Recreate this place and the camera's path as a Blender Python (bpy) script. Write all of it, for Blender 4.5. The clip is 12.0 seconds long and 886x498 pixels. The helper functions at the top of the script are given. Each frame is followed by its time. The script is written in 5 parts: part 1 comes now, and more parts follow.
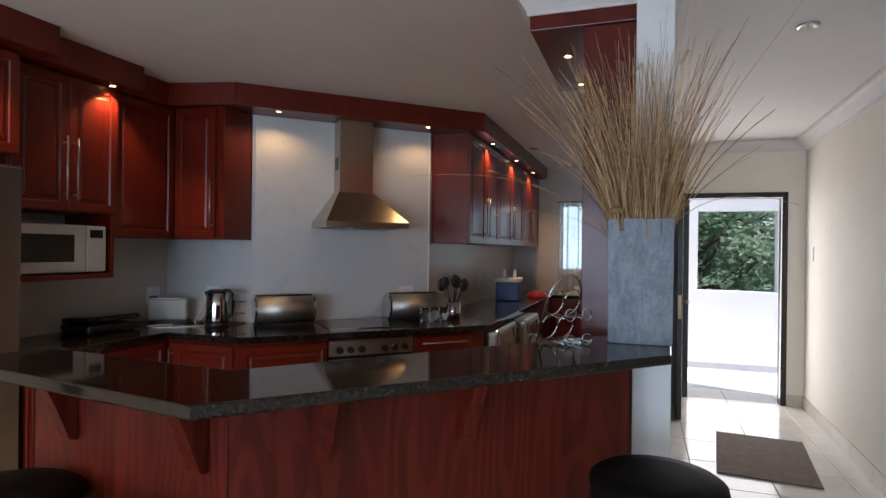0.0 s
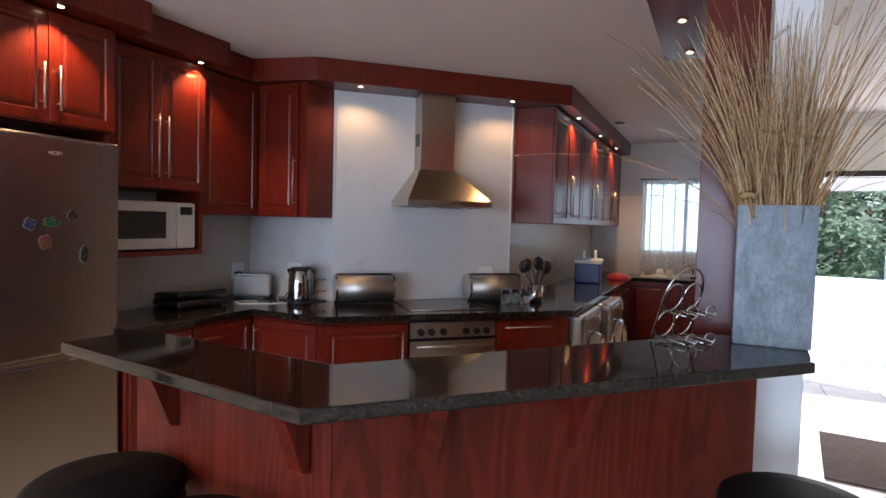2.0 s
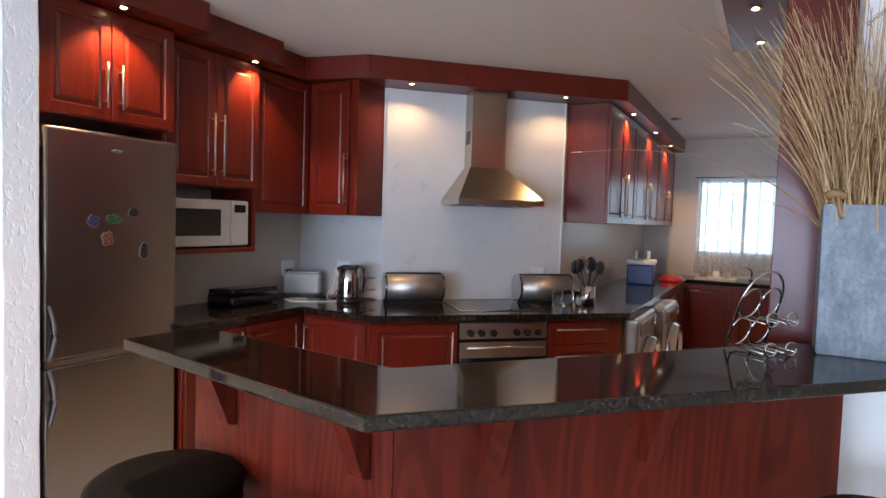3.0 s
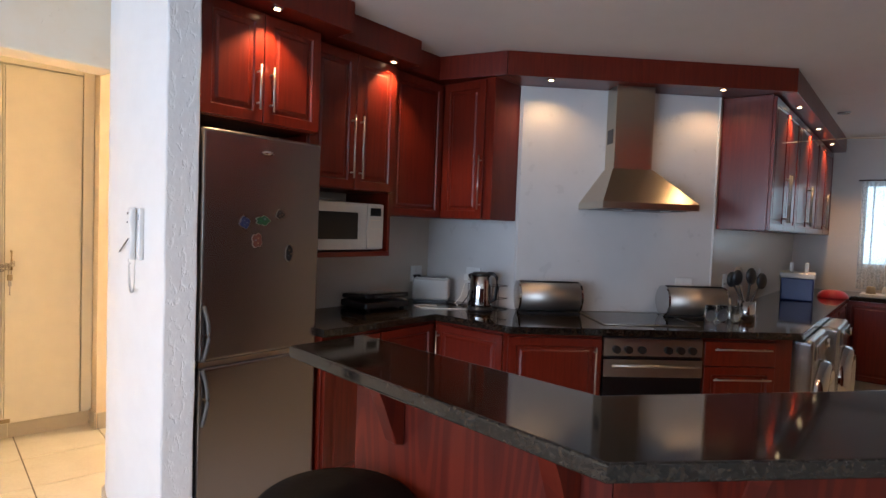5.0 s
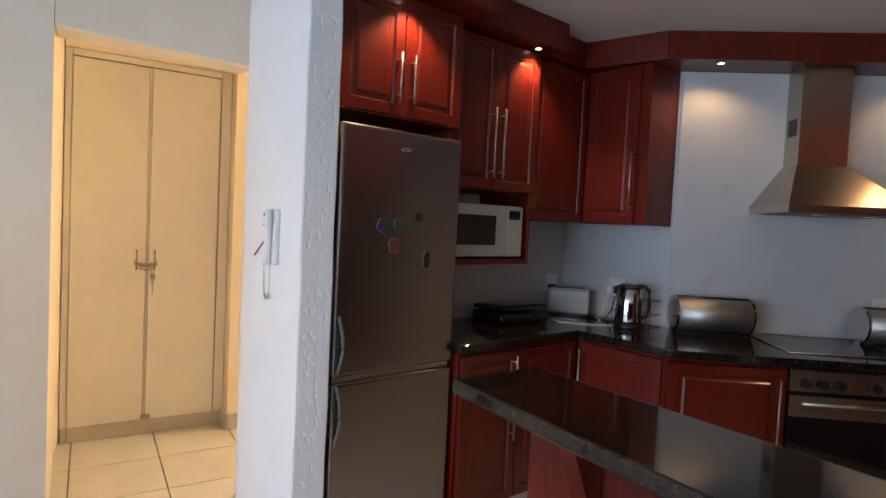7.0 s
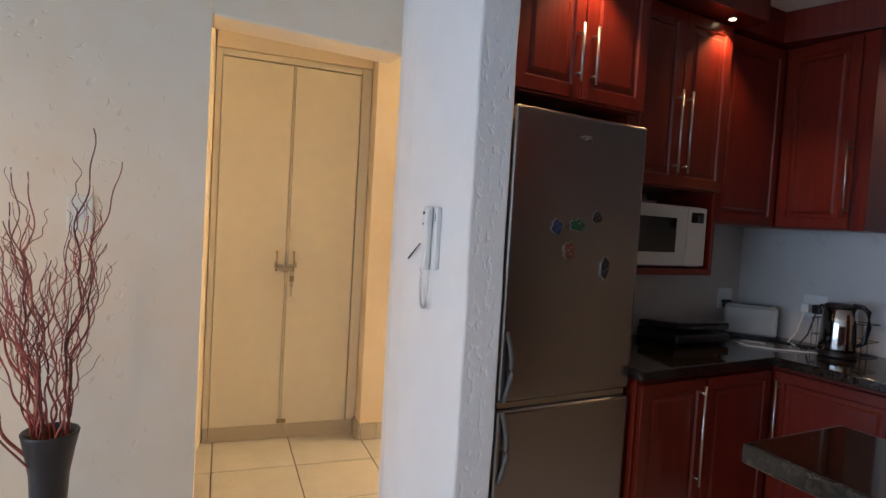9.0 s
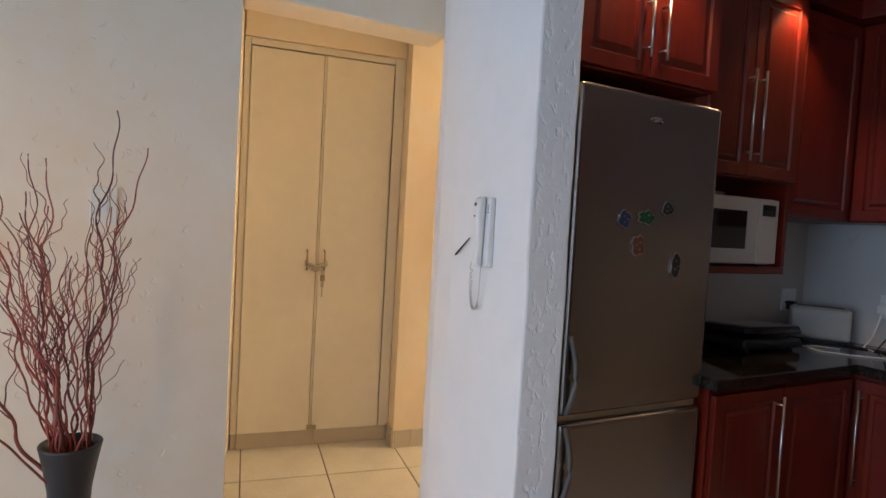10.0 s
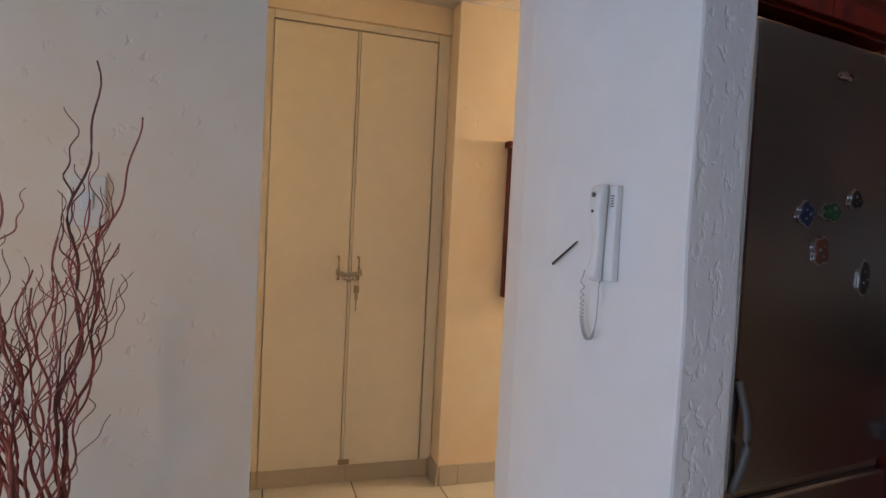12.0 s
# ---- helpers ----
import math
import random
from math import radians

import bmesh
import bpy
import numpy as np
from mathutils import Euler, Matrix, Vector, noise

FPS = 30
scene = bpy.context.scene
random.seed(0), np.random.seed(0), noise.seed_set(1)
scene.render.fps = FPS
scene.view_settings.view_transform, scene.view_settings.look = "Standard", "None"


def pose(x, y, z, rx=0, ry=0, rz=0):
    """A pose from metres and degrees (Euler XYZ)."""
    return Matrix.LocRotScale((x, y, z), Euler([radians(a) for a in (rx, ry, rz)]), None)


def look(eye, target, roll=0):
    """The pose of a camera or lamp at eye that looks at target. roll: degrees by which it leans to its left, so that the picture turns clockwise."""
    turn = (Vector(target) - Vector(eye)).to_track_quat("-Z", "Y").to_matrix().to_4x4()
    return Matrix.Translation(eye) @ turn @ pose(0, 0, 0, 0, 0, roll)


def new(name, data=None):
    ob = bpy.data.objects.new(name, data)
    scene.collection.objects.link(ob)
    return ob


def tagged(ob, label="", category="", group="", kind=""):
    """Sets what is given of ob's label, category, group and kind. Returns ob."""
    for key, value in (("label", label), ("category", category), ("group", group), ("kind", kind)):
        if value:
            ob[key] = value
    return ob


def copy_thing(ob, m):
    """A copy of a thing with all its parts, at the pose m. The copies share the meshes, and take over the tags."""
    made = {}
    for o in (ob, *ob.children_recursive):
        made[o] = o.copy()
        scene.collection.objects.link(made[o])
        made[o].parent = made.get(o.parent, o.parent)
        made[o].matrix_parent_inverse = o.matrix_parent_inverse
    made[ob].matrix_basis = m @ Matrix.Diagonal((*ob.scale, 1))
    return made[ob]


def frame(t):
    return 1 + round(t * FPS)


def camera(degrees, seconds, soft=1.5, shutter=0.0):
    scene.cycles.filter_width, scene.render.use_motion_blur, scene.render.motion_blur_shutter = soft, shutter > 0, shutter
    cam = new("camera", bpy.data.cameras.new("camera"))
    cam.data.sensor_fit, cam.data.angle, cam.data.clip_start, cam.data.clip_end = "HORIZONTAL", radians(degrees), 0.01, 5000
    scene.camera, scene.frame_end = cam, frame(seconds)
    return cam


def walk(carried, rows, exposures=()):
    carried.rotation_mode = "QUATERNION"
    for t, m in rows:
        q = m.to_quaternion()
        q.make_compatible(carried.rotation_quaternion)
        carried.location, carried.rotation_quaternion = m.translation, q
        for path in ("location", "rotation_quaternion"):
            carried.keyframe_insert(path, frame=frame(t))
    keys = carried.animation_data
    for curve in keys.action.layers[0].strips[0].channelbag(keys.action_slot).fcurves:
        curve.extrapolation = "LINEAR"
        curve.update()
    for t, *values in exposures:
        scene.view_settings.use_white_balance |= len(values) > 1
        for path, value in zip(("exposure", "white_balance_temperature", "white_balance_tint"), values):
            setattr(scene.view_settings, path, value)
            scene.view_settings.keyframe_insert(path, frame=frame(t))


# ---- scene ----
cam = camera(74.9, 12.0)
PATH = [
    (0, (0.118, 0.146, 1.425), (-0.534, 2.037, 1.425), 0.7),
    (0.5, (0.085, 0.143, 1.432), (-0.616, 2.016, 1.423), 0.9),
    (1, (0.043, 0.158, 1.445), (-0.711, 2.01, 1.412), 1.1),
    (1.5, (-0.003, 0.196, 1.451), (-0.805, 2.027, 1.384), 1.3),
    (2, (-0.049, 0.232, 1.458), (-0.903, 2.037, 1.367), 1.5),
    (2.5, (-0.079, 0.252, 1.464), (-0.995, 2.027, 1.364), 1.6),
    (3, (-0.122, 0.26, 1.458), (-1.105, 1.999, 1.358), 1.8),
    (5, (-0.412, 0.302, 1.433), (-1.68, 1.846, 1.347), 2.2),
    (5.5, (-0.481, 0.313, 1.423), (-1.806, 1.808, 1.339), 2.4),
    (6, (-0.564, 0.336, 1.43), (-1.948, 1.777, 1.342), 2.5),
    (6.5, (-0.66, 0.372, 1.42), (-2.115, 1.742, 1.335), 2.7),
    (7, (-0.757, 0.402, 1.43), (-2.284, 1.69, 1.34), 2.8),
    (7.5, (-0.827, 0.432, 1.423), (-2.43, 1.624, 1.334), 3.0),
    (9.5, (-1.264, 0.391, 1.379), (-3.022, 1.34, 1.291), 3.3),
    (10, (-1.361, 0.402, 1.363), (-3.133, 1.326, 1.276), 3.2),
    (10.5, (-1.475, 0.421, 1.365), (-3.254, 1.33, 1.283), 3.2),
    (11, (-1.608, 0.464, 1.357), (-3.395, 1.359, 1.278), 3.1),
    (11.5, (-1.735, 0.478, 1.347), (-3.529, 1.359, 1.272), 3.0),
    (12, (-1.881, 0.444, 1.34), (-3.674, 1.328, 1.265), 2.9),
]
walk(cam, [(t, look(eye, target, roll)) for t, eye, target, roll in PATH],
     exposures=[(0, 0.14, 5950, 17), (1.0, 0.24, 5950, 19), (1.5, 0.45, 5900, 20), (2.5, 0.92, 5850, 20), (3, 1.06, 5850, 20), (5, 0.58, 5800, 19), (5.5, 0.45, 5770, 18), (6, 0.35, 5680, 16.5), (7, 0.15, 5650, 16.5), (9.5, -0.28, 5620, 17.5), (11, -0.46, 5520, 18.5), (12, -0.76, 5420, 20.5)])

# ---- light ----
world = bpy.data.worlds.new("sky")
scene.world = world
world.use_nodes = True
wn = world.node_tree.nodes
sky = wn.new("ShaderNodeTexSky")
sky.sky_type, sky.sun_disc = "NISHITA", False
sky.sun_elevation, sky.sun_rotation = radians(57), radians(112)
wn["Background"].inputs["Strength"].default_value = 0.15
world.node_tree.links.new(sky.outputs[0], wn["Background"].inputs["Color"])

sun = new("sun", bpy.data.lights.new("sun", "SUN"))
sun.data.energy, sun.data.angle, sun.data.color = 5.0, radians(0.6), (1.0, 0.95, 0.88)
sun.matrix_world = look((0, 0, 0), (-0.5, 0.2, -0.84))


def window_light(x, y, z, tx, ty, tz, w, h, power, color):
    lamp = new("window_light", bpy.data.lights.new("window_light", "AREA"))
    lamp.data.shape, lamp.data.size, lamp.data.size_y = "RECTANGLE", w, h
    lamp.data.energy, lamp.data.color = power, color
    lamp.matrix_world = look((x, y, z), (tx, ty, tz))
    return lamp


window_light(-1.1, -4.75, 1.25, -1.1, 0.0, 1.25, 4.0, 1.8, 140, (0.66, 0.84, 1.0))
window_light(0.95, 6.34, 1.0, 0.95, 0.0, 0.9, 0.85, 1.9, 18, (1.0, 0.95, 0.87))
window_light(-0.395, 7.75, 1.59, -0.395, 0.0, 1.59, 0.92, 0.8, 3.0, (0.72, 0.93, 1.0))


def glow(x, y, z, power, color, size=0.05, spot=0.0):
    lamp = new("bulb", bpy.data.lights.new("bulb", "SPOT" if spot else "POINT"))
    lamp.data.energy, lamp.data.color, lamp.data.shadow_soft_size = power, color, size
    if spot:
        lamp.data.spot_size, lamp.data.spot_blend = radians(spot), 0.6
    lamp.location = (x, y, z)
    return lamp


glow(-3.95, 3.60, 1.85, 92, (1.0, 0.75, 0.36), 0.09)  # stands for the hall's warm light; its wall lamp is added, unseen


# ---- materials ----
def material(name, rough=0.5, metal=0.0, coat=0.0):
    m = bpy.data.materials.new(name)
    m.use_nodes = True
    b = m.node_tree.nodes["Principled BSDF"]
    b.inputs["Roughness"].default_value = rough
    b.inputs["Metallic"].default_value = metal
    b.inputs["Coat Weight"].default_value = coat
    b.inputs["Coat Roughness"].default_value = 0.12
    return m, m.node_tree.nodes, m.node_tree.links, b


def coords(n, l, scale=(1, 1, 1), rot=(0, 0, 0)):
    tc, mp = n.new("ShaderNodeTexCoord"), n.new("ShaderNodeMapping")
    mp.inputs["Scale"].default_value = scale
    mp.inputs["Rotation"].default_value = rot
    l.new(tc.outputs["Object"], mp.inputs["Vector"])
    return mp.outputs[0]


def noise_tex(n, l, vec, scale, detail=4.0, rough=0.55, distort=0.0):
    t = n.new("ShaderNodeTexNoise")
    t.inputs["Scale"].default_value, t.inputs["Detail"].default_value = scale, detail
    t.inputs["Roughness"].default_value, t.inputs["Distortion"].default_value = rough, distort
    l.new(vec, t.inputs["Vector"])
    return t.outputs["Fac"]


def ramp(n, l, fac, stops):
    r = n.new("ShaderNodeValToRGB")
    while len(r.color_ramp.elements) < len(stops):
        r.color_ramp.elements.new(0.5)
    for e, (p, c) in zip(r.color_ramp.elements, stops):
        e.position, e.color = p, (*c, 1)
    l.new(fac, r.inputs[0])
    return r.outputs[0]


def mix(n, l, a, b, fac, kind="MIX"):
    m = n.new("ShaderNodeMix")
    m.data_type, m.blend_type = "RGBA", kind
    for sock, v in ((m.inputs[0], fac), (m.inputs[6], a), (m.inputs[7], b)):
        if isinstance(v, (int, float)):
            sock.default_value = v
        elif isinstance(v, tuple):
            sock.default_value = (*v, 1)
        else:
            l.new(v, sock)
    return m.outputs[2]


def bump(n, l, b, height, strength, dist=0.01):
    k = n.new("ShaderNodeBump")
    k.inputs["Strength"].default_value, k.inputs["Distance"].default_value = strength, dist
    l.new(height, k.inputs["Height"])
    l.new(k.outputs[0], b.inputs["Normal"])


def rough_from(n, l, b, fac, lo, hi):
    k = n.new("ShaderNodeMapRange")
    k.inputs["To Min"].default_value, k.inputs["To Max"].default_value = lo, hi
    l.new(fac, k.inputs["Value"])
    l.new(k.outputs[0], b.inputs["Roughness"])


def plain(name, color, rough=0.5, metal=0.0, coat=0.0, spread=0.12, scale=30.0, relief=0.0):
    m, n, l, b = material(name, rough, metal, coat)
    v = coords(n, l)
    f = noise_tex(n, l, v, scale)
    g = noise_tex(n, l, v, scale * 0.13, 2.0)
    lo = tuple(c * (1 - spread) for c in color)
    hi = tuple(min(1.0, c * (1 + spread)) for c in color)
    c1 = ramp(n, l, f, [(0.3, lo), (0.7, hi)])
    c2 = ramp(n, l, g, [(0.3, lo), (0.7, hi)])
    l.new(mix(n, l, c1, c2, 0.5), b.inputs["Base Color"])
    rough_from(n, l, b, f, rough * 0.92, min(1.0, rough * 1.08))
    if relief:
        bump(n, l, b, f, relief, 0.004)
    return m


def wood(name, dark, mid, light, rough=0.3, coat=0.4, grain=1.0, cathedral=False):
    m, n, l, b = material(name, rough, 0.0, coat)
    info = n.new("ShaderNodeObjectInfo")
    tc = n.new("ShaderNodeTexCoord")
    add = n.new("ShaderNodeVectorMath")
    add.operation = "MULTIPLY_ADD"
    comb = n.new("ShaderNodeCombineXYZ")
    for i in range(3):
        l.new(info.outputs["Random"], comb.inputs[i])
    l.new(comb.outputs[0], add.inputs[0])
    add.inputs[1].default_value = (7.0, 3.0, 11.0)
    l.new(tc.outputs["Object"], add.inputs[2])
    mp = n.new("ShaderNodeMapping")
    mp.inputs["Scale"].default_value = (14, 14, 0.9) if not cathedral else (9.0, 9.0, 0.7)
    l.new(add.outputs[0], mp.inputs["Vector"])
    v = mp.outputs[0]
    f = noise_tex(n, l, v, 3.2 * grain, 6.0, 0.6, 1.6 if cathedral else 0.6)
    if cathedral:
        mp2 = n.new("ShaderNodeMapping")
        mp2.inputs["Scale"].default_value = (55, 55, 1.4)
        l.new(add.outputs[0], mp2.inputs["Vector"])
        f = mix(n, l, f, noise_tex(n, l, mp2.outputs[0], 1.6, 5.0, 0.6, 0.4), 0.35)
        mp3, times, wave = n.new("ShaderNodeMapping"), n.new("ShaderNodeMath"), n.new("ShaderNodeMath")
        mp3.inputs["Scale"].default_value = (5.0, 5.0, 1.0)
        l.new(add.outputs[0], mp3.inputs["Vector"])
        times.operation, wave.operation = "MULTIPLY", "SINE"
        times.inputs[1].default_value = 80.0
        l.new(noise_tex(n, l, mp3.outputs[0], 1.0, 1.5, 0.3, 0.0), times.inputs[0])
        l.new(times.outputs[0], wave.inputs[0])
        f = mix(n, l, f, ramp(n, l, wave.outputs[0], [(0.0, (0.33, 0.33, 0.33)), (0.24, (0.48, 0.48, 0.48)), (1.0, (0.57, 0.57, 0.57))]), 0.58)
    big = noise_tex(n, l, coords(n, l, (1, 1, 0.6)), 2.2, 3.0)
    c = ramp(n, l, f, [(0.28, dark), (0.48, mid), (0.72, light)] if cathedral else [(0.25, dark), (0.5, mid), (0.78, light)])
    c = mix(n, l, c, ramp(n, l, big, [(0.3, (0.62, 0.6, 0.6)), (0.7, (1.0, 1.0, 1.0))]), 0.8, "MULTIPLY")
    l.new(c, b.inputs["Base Color"])
    rough_from(n, l, b, f, rough * 0.8, rough * 1.3)
    b.inputs["Specular IOR Level"].default_value = 0.35
    bump(n, l, b, f, 0.06, 0.003)
    return m


def plaster(name, color, tint, lumps=0.35, pits=0.0, gate_at=0.54, deep=0.008, size=26.0):
    m, n, l, b = material(name, 0.75)
    v = coords(n, l)
    f = noise_tex(n, l, v, 9.0, 5.0)
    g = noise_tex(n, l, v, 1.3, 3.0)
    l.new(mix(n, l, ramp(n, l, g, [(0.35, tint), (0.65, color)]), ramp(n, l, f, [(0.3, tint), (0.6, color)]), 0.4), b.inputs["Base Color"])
    h = f
    if pits:
        w = n.new("ShaderNodeTexVoronoi")
        w.inputs["Scale"].default_value = size
        mp = coords(n, l, (1.4, 1.0, 0.8))
        wob = noise_tex(n, l, v, 14.0, 3.0)
        l.new(mix(n, l, mp, wob, 0.12), w.inputs["Vector"])
        r = ramp(n, l, w.outputs["Distance"], [(0.05, (0, 0, 0)), (0.22, (1, 1, 1))])
        gate = ramp(n, l, noise_tex(n, l, v, 6.5, 3.0), [(gate_at, (1, 1, 1)), (gate_at + 0.08, (0, 0, 0))])
        h = mix(n, l, mix(n, l, r, gate, 1.0, "LIGHTEN"), f, 0.3)
        bump(n, l, b, h, pits, deep)
    else:
        bump(n, l, b, h, lumps, 0.006)
    return m


def granite(name):
    m, n, l, b = material(name, 0.09, 0.0, 0.0)
    v = coords(n, l)
    a = noise_tex(n, l, v, 120.0, 3.0, 0.7)
    c = noise_tex(n, l, v, 62.0, 5.0, 0.7)
    base = ramp(n, l, a, [(0.42, (0.006, 0.005, 0.004)), (0.60, (0.026, 0.018, 0.012)), (0.76, (0.11, 0.078, 0.05))])
    spots = ramp(n, l, c, [(0.45, (0.005, 0.004, 0.004)), (0.70, (0.05, 0.034, 0.022))])
    l.new(mix(n, l, base, spots, 0.5), b.inputs["Base Color"])
    rough_from(n, l, b, c, 0.04, 0.085)
    b.inputs["Specular IOR Level"].default_value = 0.4
    return m


def steel(name, color=(0.55, 0.54, 0.52), rough=0.3, along=(1, 1, 60)):
    m, n, l, b = material(name, rough, 1.0)
    f = noise_tex(n, l, coords(n, l, along), 8.0, 4.0)
    g = noise_tex(n, l, coords(n, l), 2.0, 3.0)
    l.new(ramp(n, l, f, [(0.3, tuple(c * 0.95 for c in color)), (0.7, color)]), b.inputs["Base Color"])
    rough_from(n, l, b, g, rough * 0.98, rough * 1.02)
    return m


def lit(name, color, power):
    m, n, l, b = material(name, 0.4)
    b.inputs["Base Color"].default_value = (*color, 1)
    b.inputs["Emission Color"].default_value = (*color, 1)
    b.inputs["Emission Strength"].default_value = power
    return m


def tile_mat(name, lo, hi, rough=0.16):
    m, n, l, b = material(name, rough)
    v = coords(n, l)
    info = n.new("ShaderNodeObjectInfo")
    f = noise_tex(n, l, v, 5.0, 5.0)
    g = noise_tex(n, l, v, 60.0, 3.0)
    c = mix(n, l, ramp(n, l, f, [(0.3, lo), (0.7, hi)]), ramp(n, l, g, [(0.35, lo), (0.7, hi)]), 0.35)
    c = mix(n, l, c, ramp(n, l, info.outputs["Random"], [(0.0, (0.92, 0.91, 0.9)), (1.0, (1, 1, 1))]), 1.0, "MULTIPLY")
    l.new(c, b.inputs["Base Color"])
    rough_from(n, l, b, f, rough * 0.7, rough * 1.5)
    return m


MAHOGANY = wood("red_mahogany", (0.095, 0.0078, 0.003), (0.138, 0.0125, 0.0042), (0.172, 0.018, 0.006), 0.3, 0.22)
BARWOOD = wood("bar_mahogany", (0.055, 0.0055, 0.003), (0.12, 0.0125, 0.005), (0.175, 0.024, 0.008), 0.5, 0.0, 0.7, True)
BARWOOD.node_tree.nodes["Principled BSDF"].inputs["Specular IOR Level"].default_value = 0.22
GRANITE = granite("black_granite")
STEEL = steel("brushed_steel", (0.46, 0.43, 0.39))
STEEL_V = steel("fridge_steel", (0.31, 0.297, 0.297), 0.26, (60, 60, 1))
HOOD_STEEL = steel("hood_steel", (0.46, 0.40, 0.31), 0.3, (1, 1, 60))
CHROME = steel("chrome", (0.56, 0.55, 0.54), 0.1, (1, 1, 1))
WHITE_WALL = plaster("white_plaster", (0.80, 0.80, 0.79), (0.74, 0.735, 0.72), 0.25)
ROUGH_WALL, rn_, rl_, rb_ = material("rough_plaster", 0.7)
rv_ = coords(rn_, rl_, (1, 1, 0.55))
r1_ = noise_tex(rn_, rl_, rv_, 42.0, 3.0, 0.5, 0.35)
r2_ = noise_tex(rn_, rl_, rv_, 75.0, 3.0, 0.5, 0.4)
rl_.new(ramp(rn_, rl_, r1_, [(0.3, (0.76, 0.75, 0.74)), (0.7, (0.81, 0.81, 0.80))]), rb_.inputs["Base Color"])
bump(rn_, rl_, rb_, mix(rn_, rl_, ramp(rn_, rl_, r1_, [(0.56, (1, 1, 1)), (0.68, (0, 0, 0))]), r2_, 0.3), 0.42, 0.006)
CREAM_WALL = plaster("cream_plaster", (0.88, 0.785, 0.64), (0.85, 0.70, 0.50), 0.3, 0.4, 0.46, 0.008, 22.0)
PASSAGE_WALL = plaster("passage_plaster", (0.81, 0.765, 0.67), (0.77, 0.715, 0.61), 0.2)
CEILING = plaster("ceiling_paint", (0.70, 0.66, 0.63), (0.66, 0.62, 0.59), 0.05)
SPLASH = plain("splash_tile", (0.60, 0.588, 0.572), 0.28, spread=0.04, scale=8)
# splash tile again, darkened: the walls' shade is put into its colour
SPLASH_SHADED = plain("splash_tile_shaded", (0.54, 0.48, 0.41), 0.3, spread=0.05, scale=8)
TILE = tile_mat("floor_tile", (0.62, 0.59, 0.53), (0.74, 0.71, 0.65))
SKIRT = tile_mat("skirting_tile", (0.565, 0.51, 0.42), (0.61, 0.55, 0.455), 0.3)
GROUT = plain("grout", (0.16, 0.14, 0.12), 0.9, scale=60)
BLACK = plain("black_plastic", (0.012, 0.012, 0.013), 0.35)
BLACK_GLASS = plain("black_glass", (0.008, 0.008, 0.009), 0.05)
WHITE_PLASTIC = plain("white_plastic", (0.75, 0.75, 0.73), 0.35, spread=0.04)
# white plastic darkened: niche shade and the cord's coil shadows sit in its colour
MICRO = plain("shaded_white_plastic", (0.46, 0.45, 0.42), 0.35, spread=0.05)
CUPBOARD = plain("cupboard_paint", (0.81, 0.765, 0.655), 0.42, spread=0.04, scale=12)
LEATHER = plain("black_leather", (0.008, 0.007, 0.007), 0.6, relief=0.12, scale=90)
LEATHER.node_tree.nodes["Principled BSDF"].inputs["Specular IOR Level"].default_value = 0.08
DARK_WOOD = wood("dark_wood", (0.010, 0.006, 0.004), (0.02, 0.012, 0.008), (0.035, 0.02, 0.014), 0.35, 0.2)
ZINC, zn, zl, zb = material("zinc", 0.5, 0.25)
zc = coords(zn, zl, (1, 1, 0.55))
z1 = ramp(zn, zl, noise_tex(zn, zl, zc, 14.0, 8.0, 0.7, 0.8), [(0.28, (0.13, 0.152, 0.178)), (0.5, (0.215, 0.25, 0.288)), (0.74, (0.33, 0.372, 0.42))])
z2 = ramp(zn, zl, noise_tex(zn, zl, zc, 90.0, 6.0, 0.7), [(0.35, (0.6, 0.6, 0.6)), (0.65, (1, 1, 1))])
zl.new(mix(zn, zl, z1, z2, 0.8, "MULTIPLY"), zb.inputs["Base Color"])
rough_from(zn, zl, zb, noise_tex(zn, zl, zc, 14.0, 8.0), 0.4, 0.7)
STRAW, sn, sl, sb = material("straw", 0.65)
sg = sn.new("ShaderNodeNewGeometry")
sc = ramp(sn, sl, sg.outputs["Random Per Island"], [(0.0, (0.17, 0.085, 0.035)), (0.3, (0.42, 0.24, 0.10)), (0.7, (0.66, 0.43, 0.21)), (1.0, (0.78, 0.58, 0.33))])
sl.new(mix(sn, sl, sc, ramp(sn, sl, noise_tex(sn, sl, coords(sn, sl), 30.0), [(0.3, (0.75, 0.72, 0.7)), (0.7, (1, 1, 1))]), 1.0, "MULTIPLY"), sb.inputs["Base Color"])
SEED = plain("seed_head", (0.30, 0.19, 0.08), 0.8, spread=0.3, scale=60)
TWIG, tn, tl, tb = material("willow_twig", 0.5)
tg = tn.new("ShaderNodeObjectInfo")
tcol = ramp(tn, tl, tg.outputs["Random"], [(0.0, (0.18, 0.055, 0.036)), (0.3, (0.32, 0.075, 0.05)), (0.7, (0.46, 0.095, 0.068)), (1.0, (0.50, 0.17, 0.11))])
tl.new(mix(tn, tl, tcol, ramp(tn, tl, noise_tex(tn, tl, coords(tn, tl), 22.0), [(0.3, (0.5, 0.45, 0.42)), (0.7, (1, 1, 1))]), 1.0, "MULTIPLY"), tb.inputs["Base Color"])
POT = plain("dark_pot", (0.021, 0.017, 0.017), 0.42, spread=0.3, scale=18, relief=0.3)
BULB = lit("bulb_glass", (1.0, 0.72, 0.36), 8.0)
MAT = plain("door_mat", (0.16, 0.12, 0.10), 0.95, spread=0.25, scale=140, relief=0.6)
BRASS = steel("old_brass", (0.42, 0.33, 0.2), 0.4)
LEAF = plain("leaves", (0.27, 0.37, 0.25), 0.4, spread=0.5, scale=1.5)
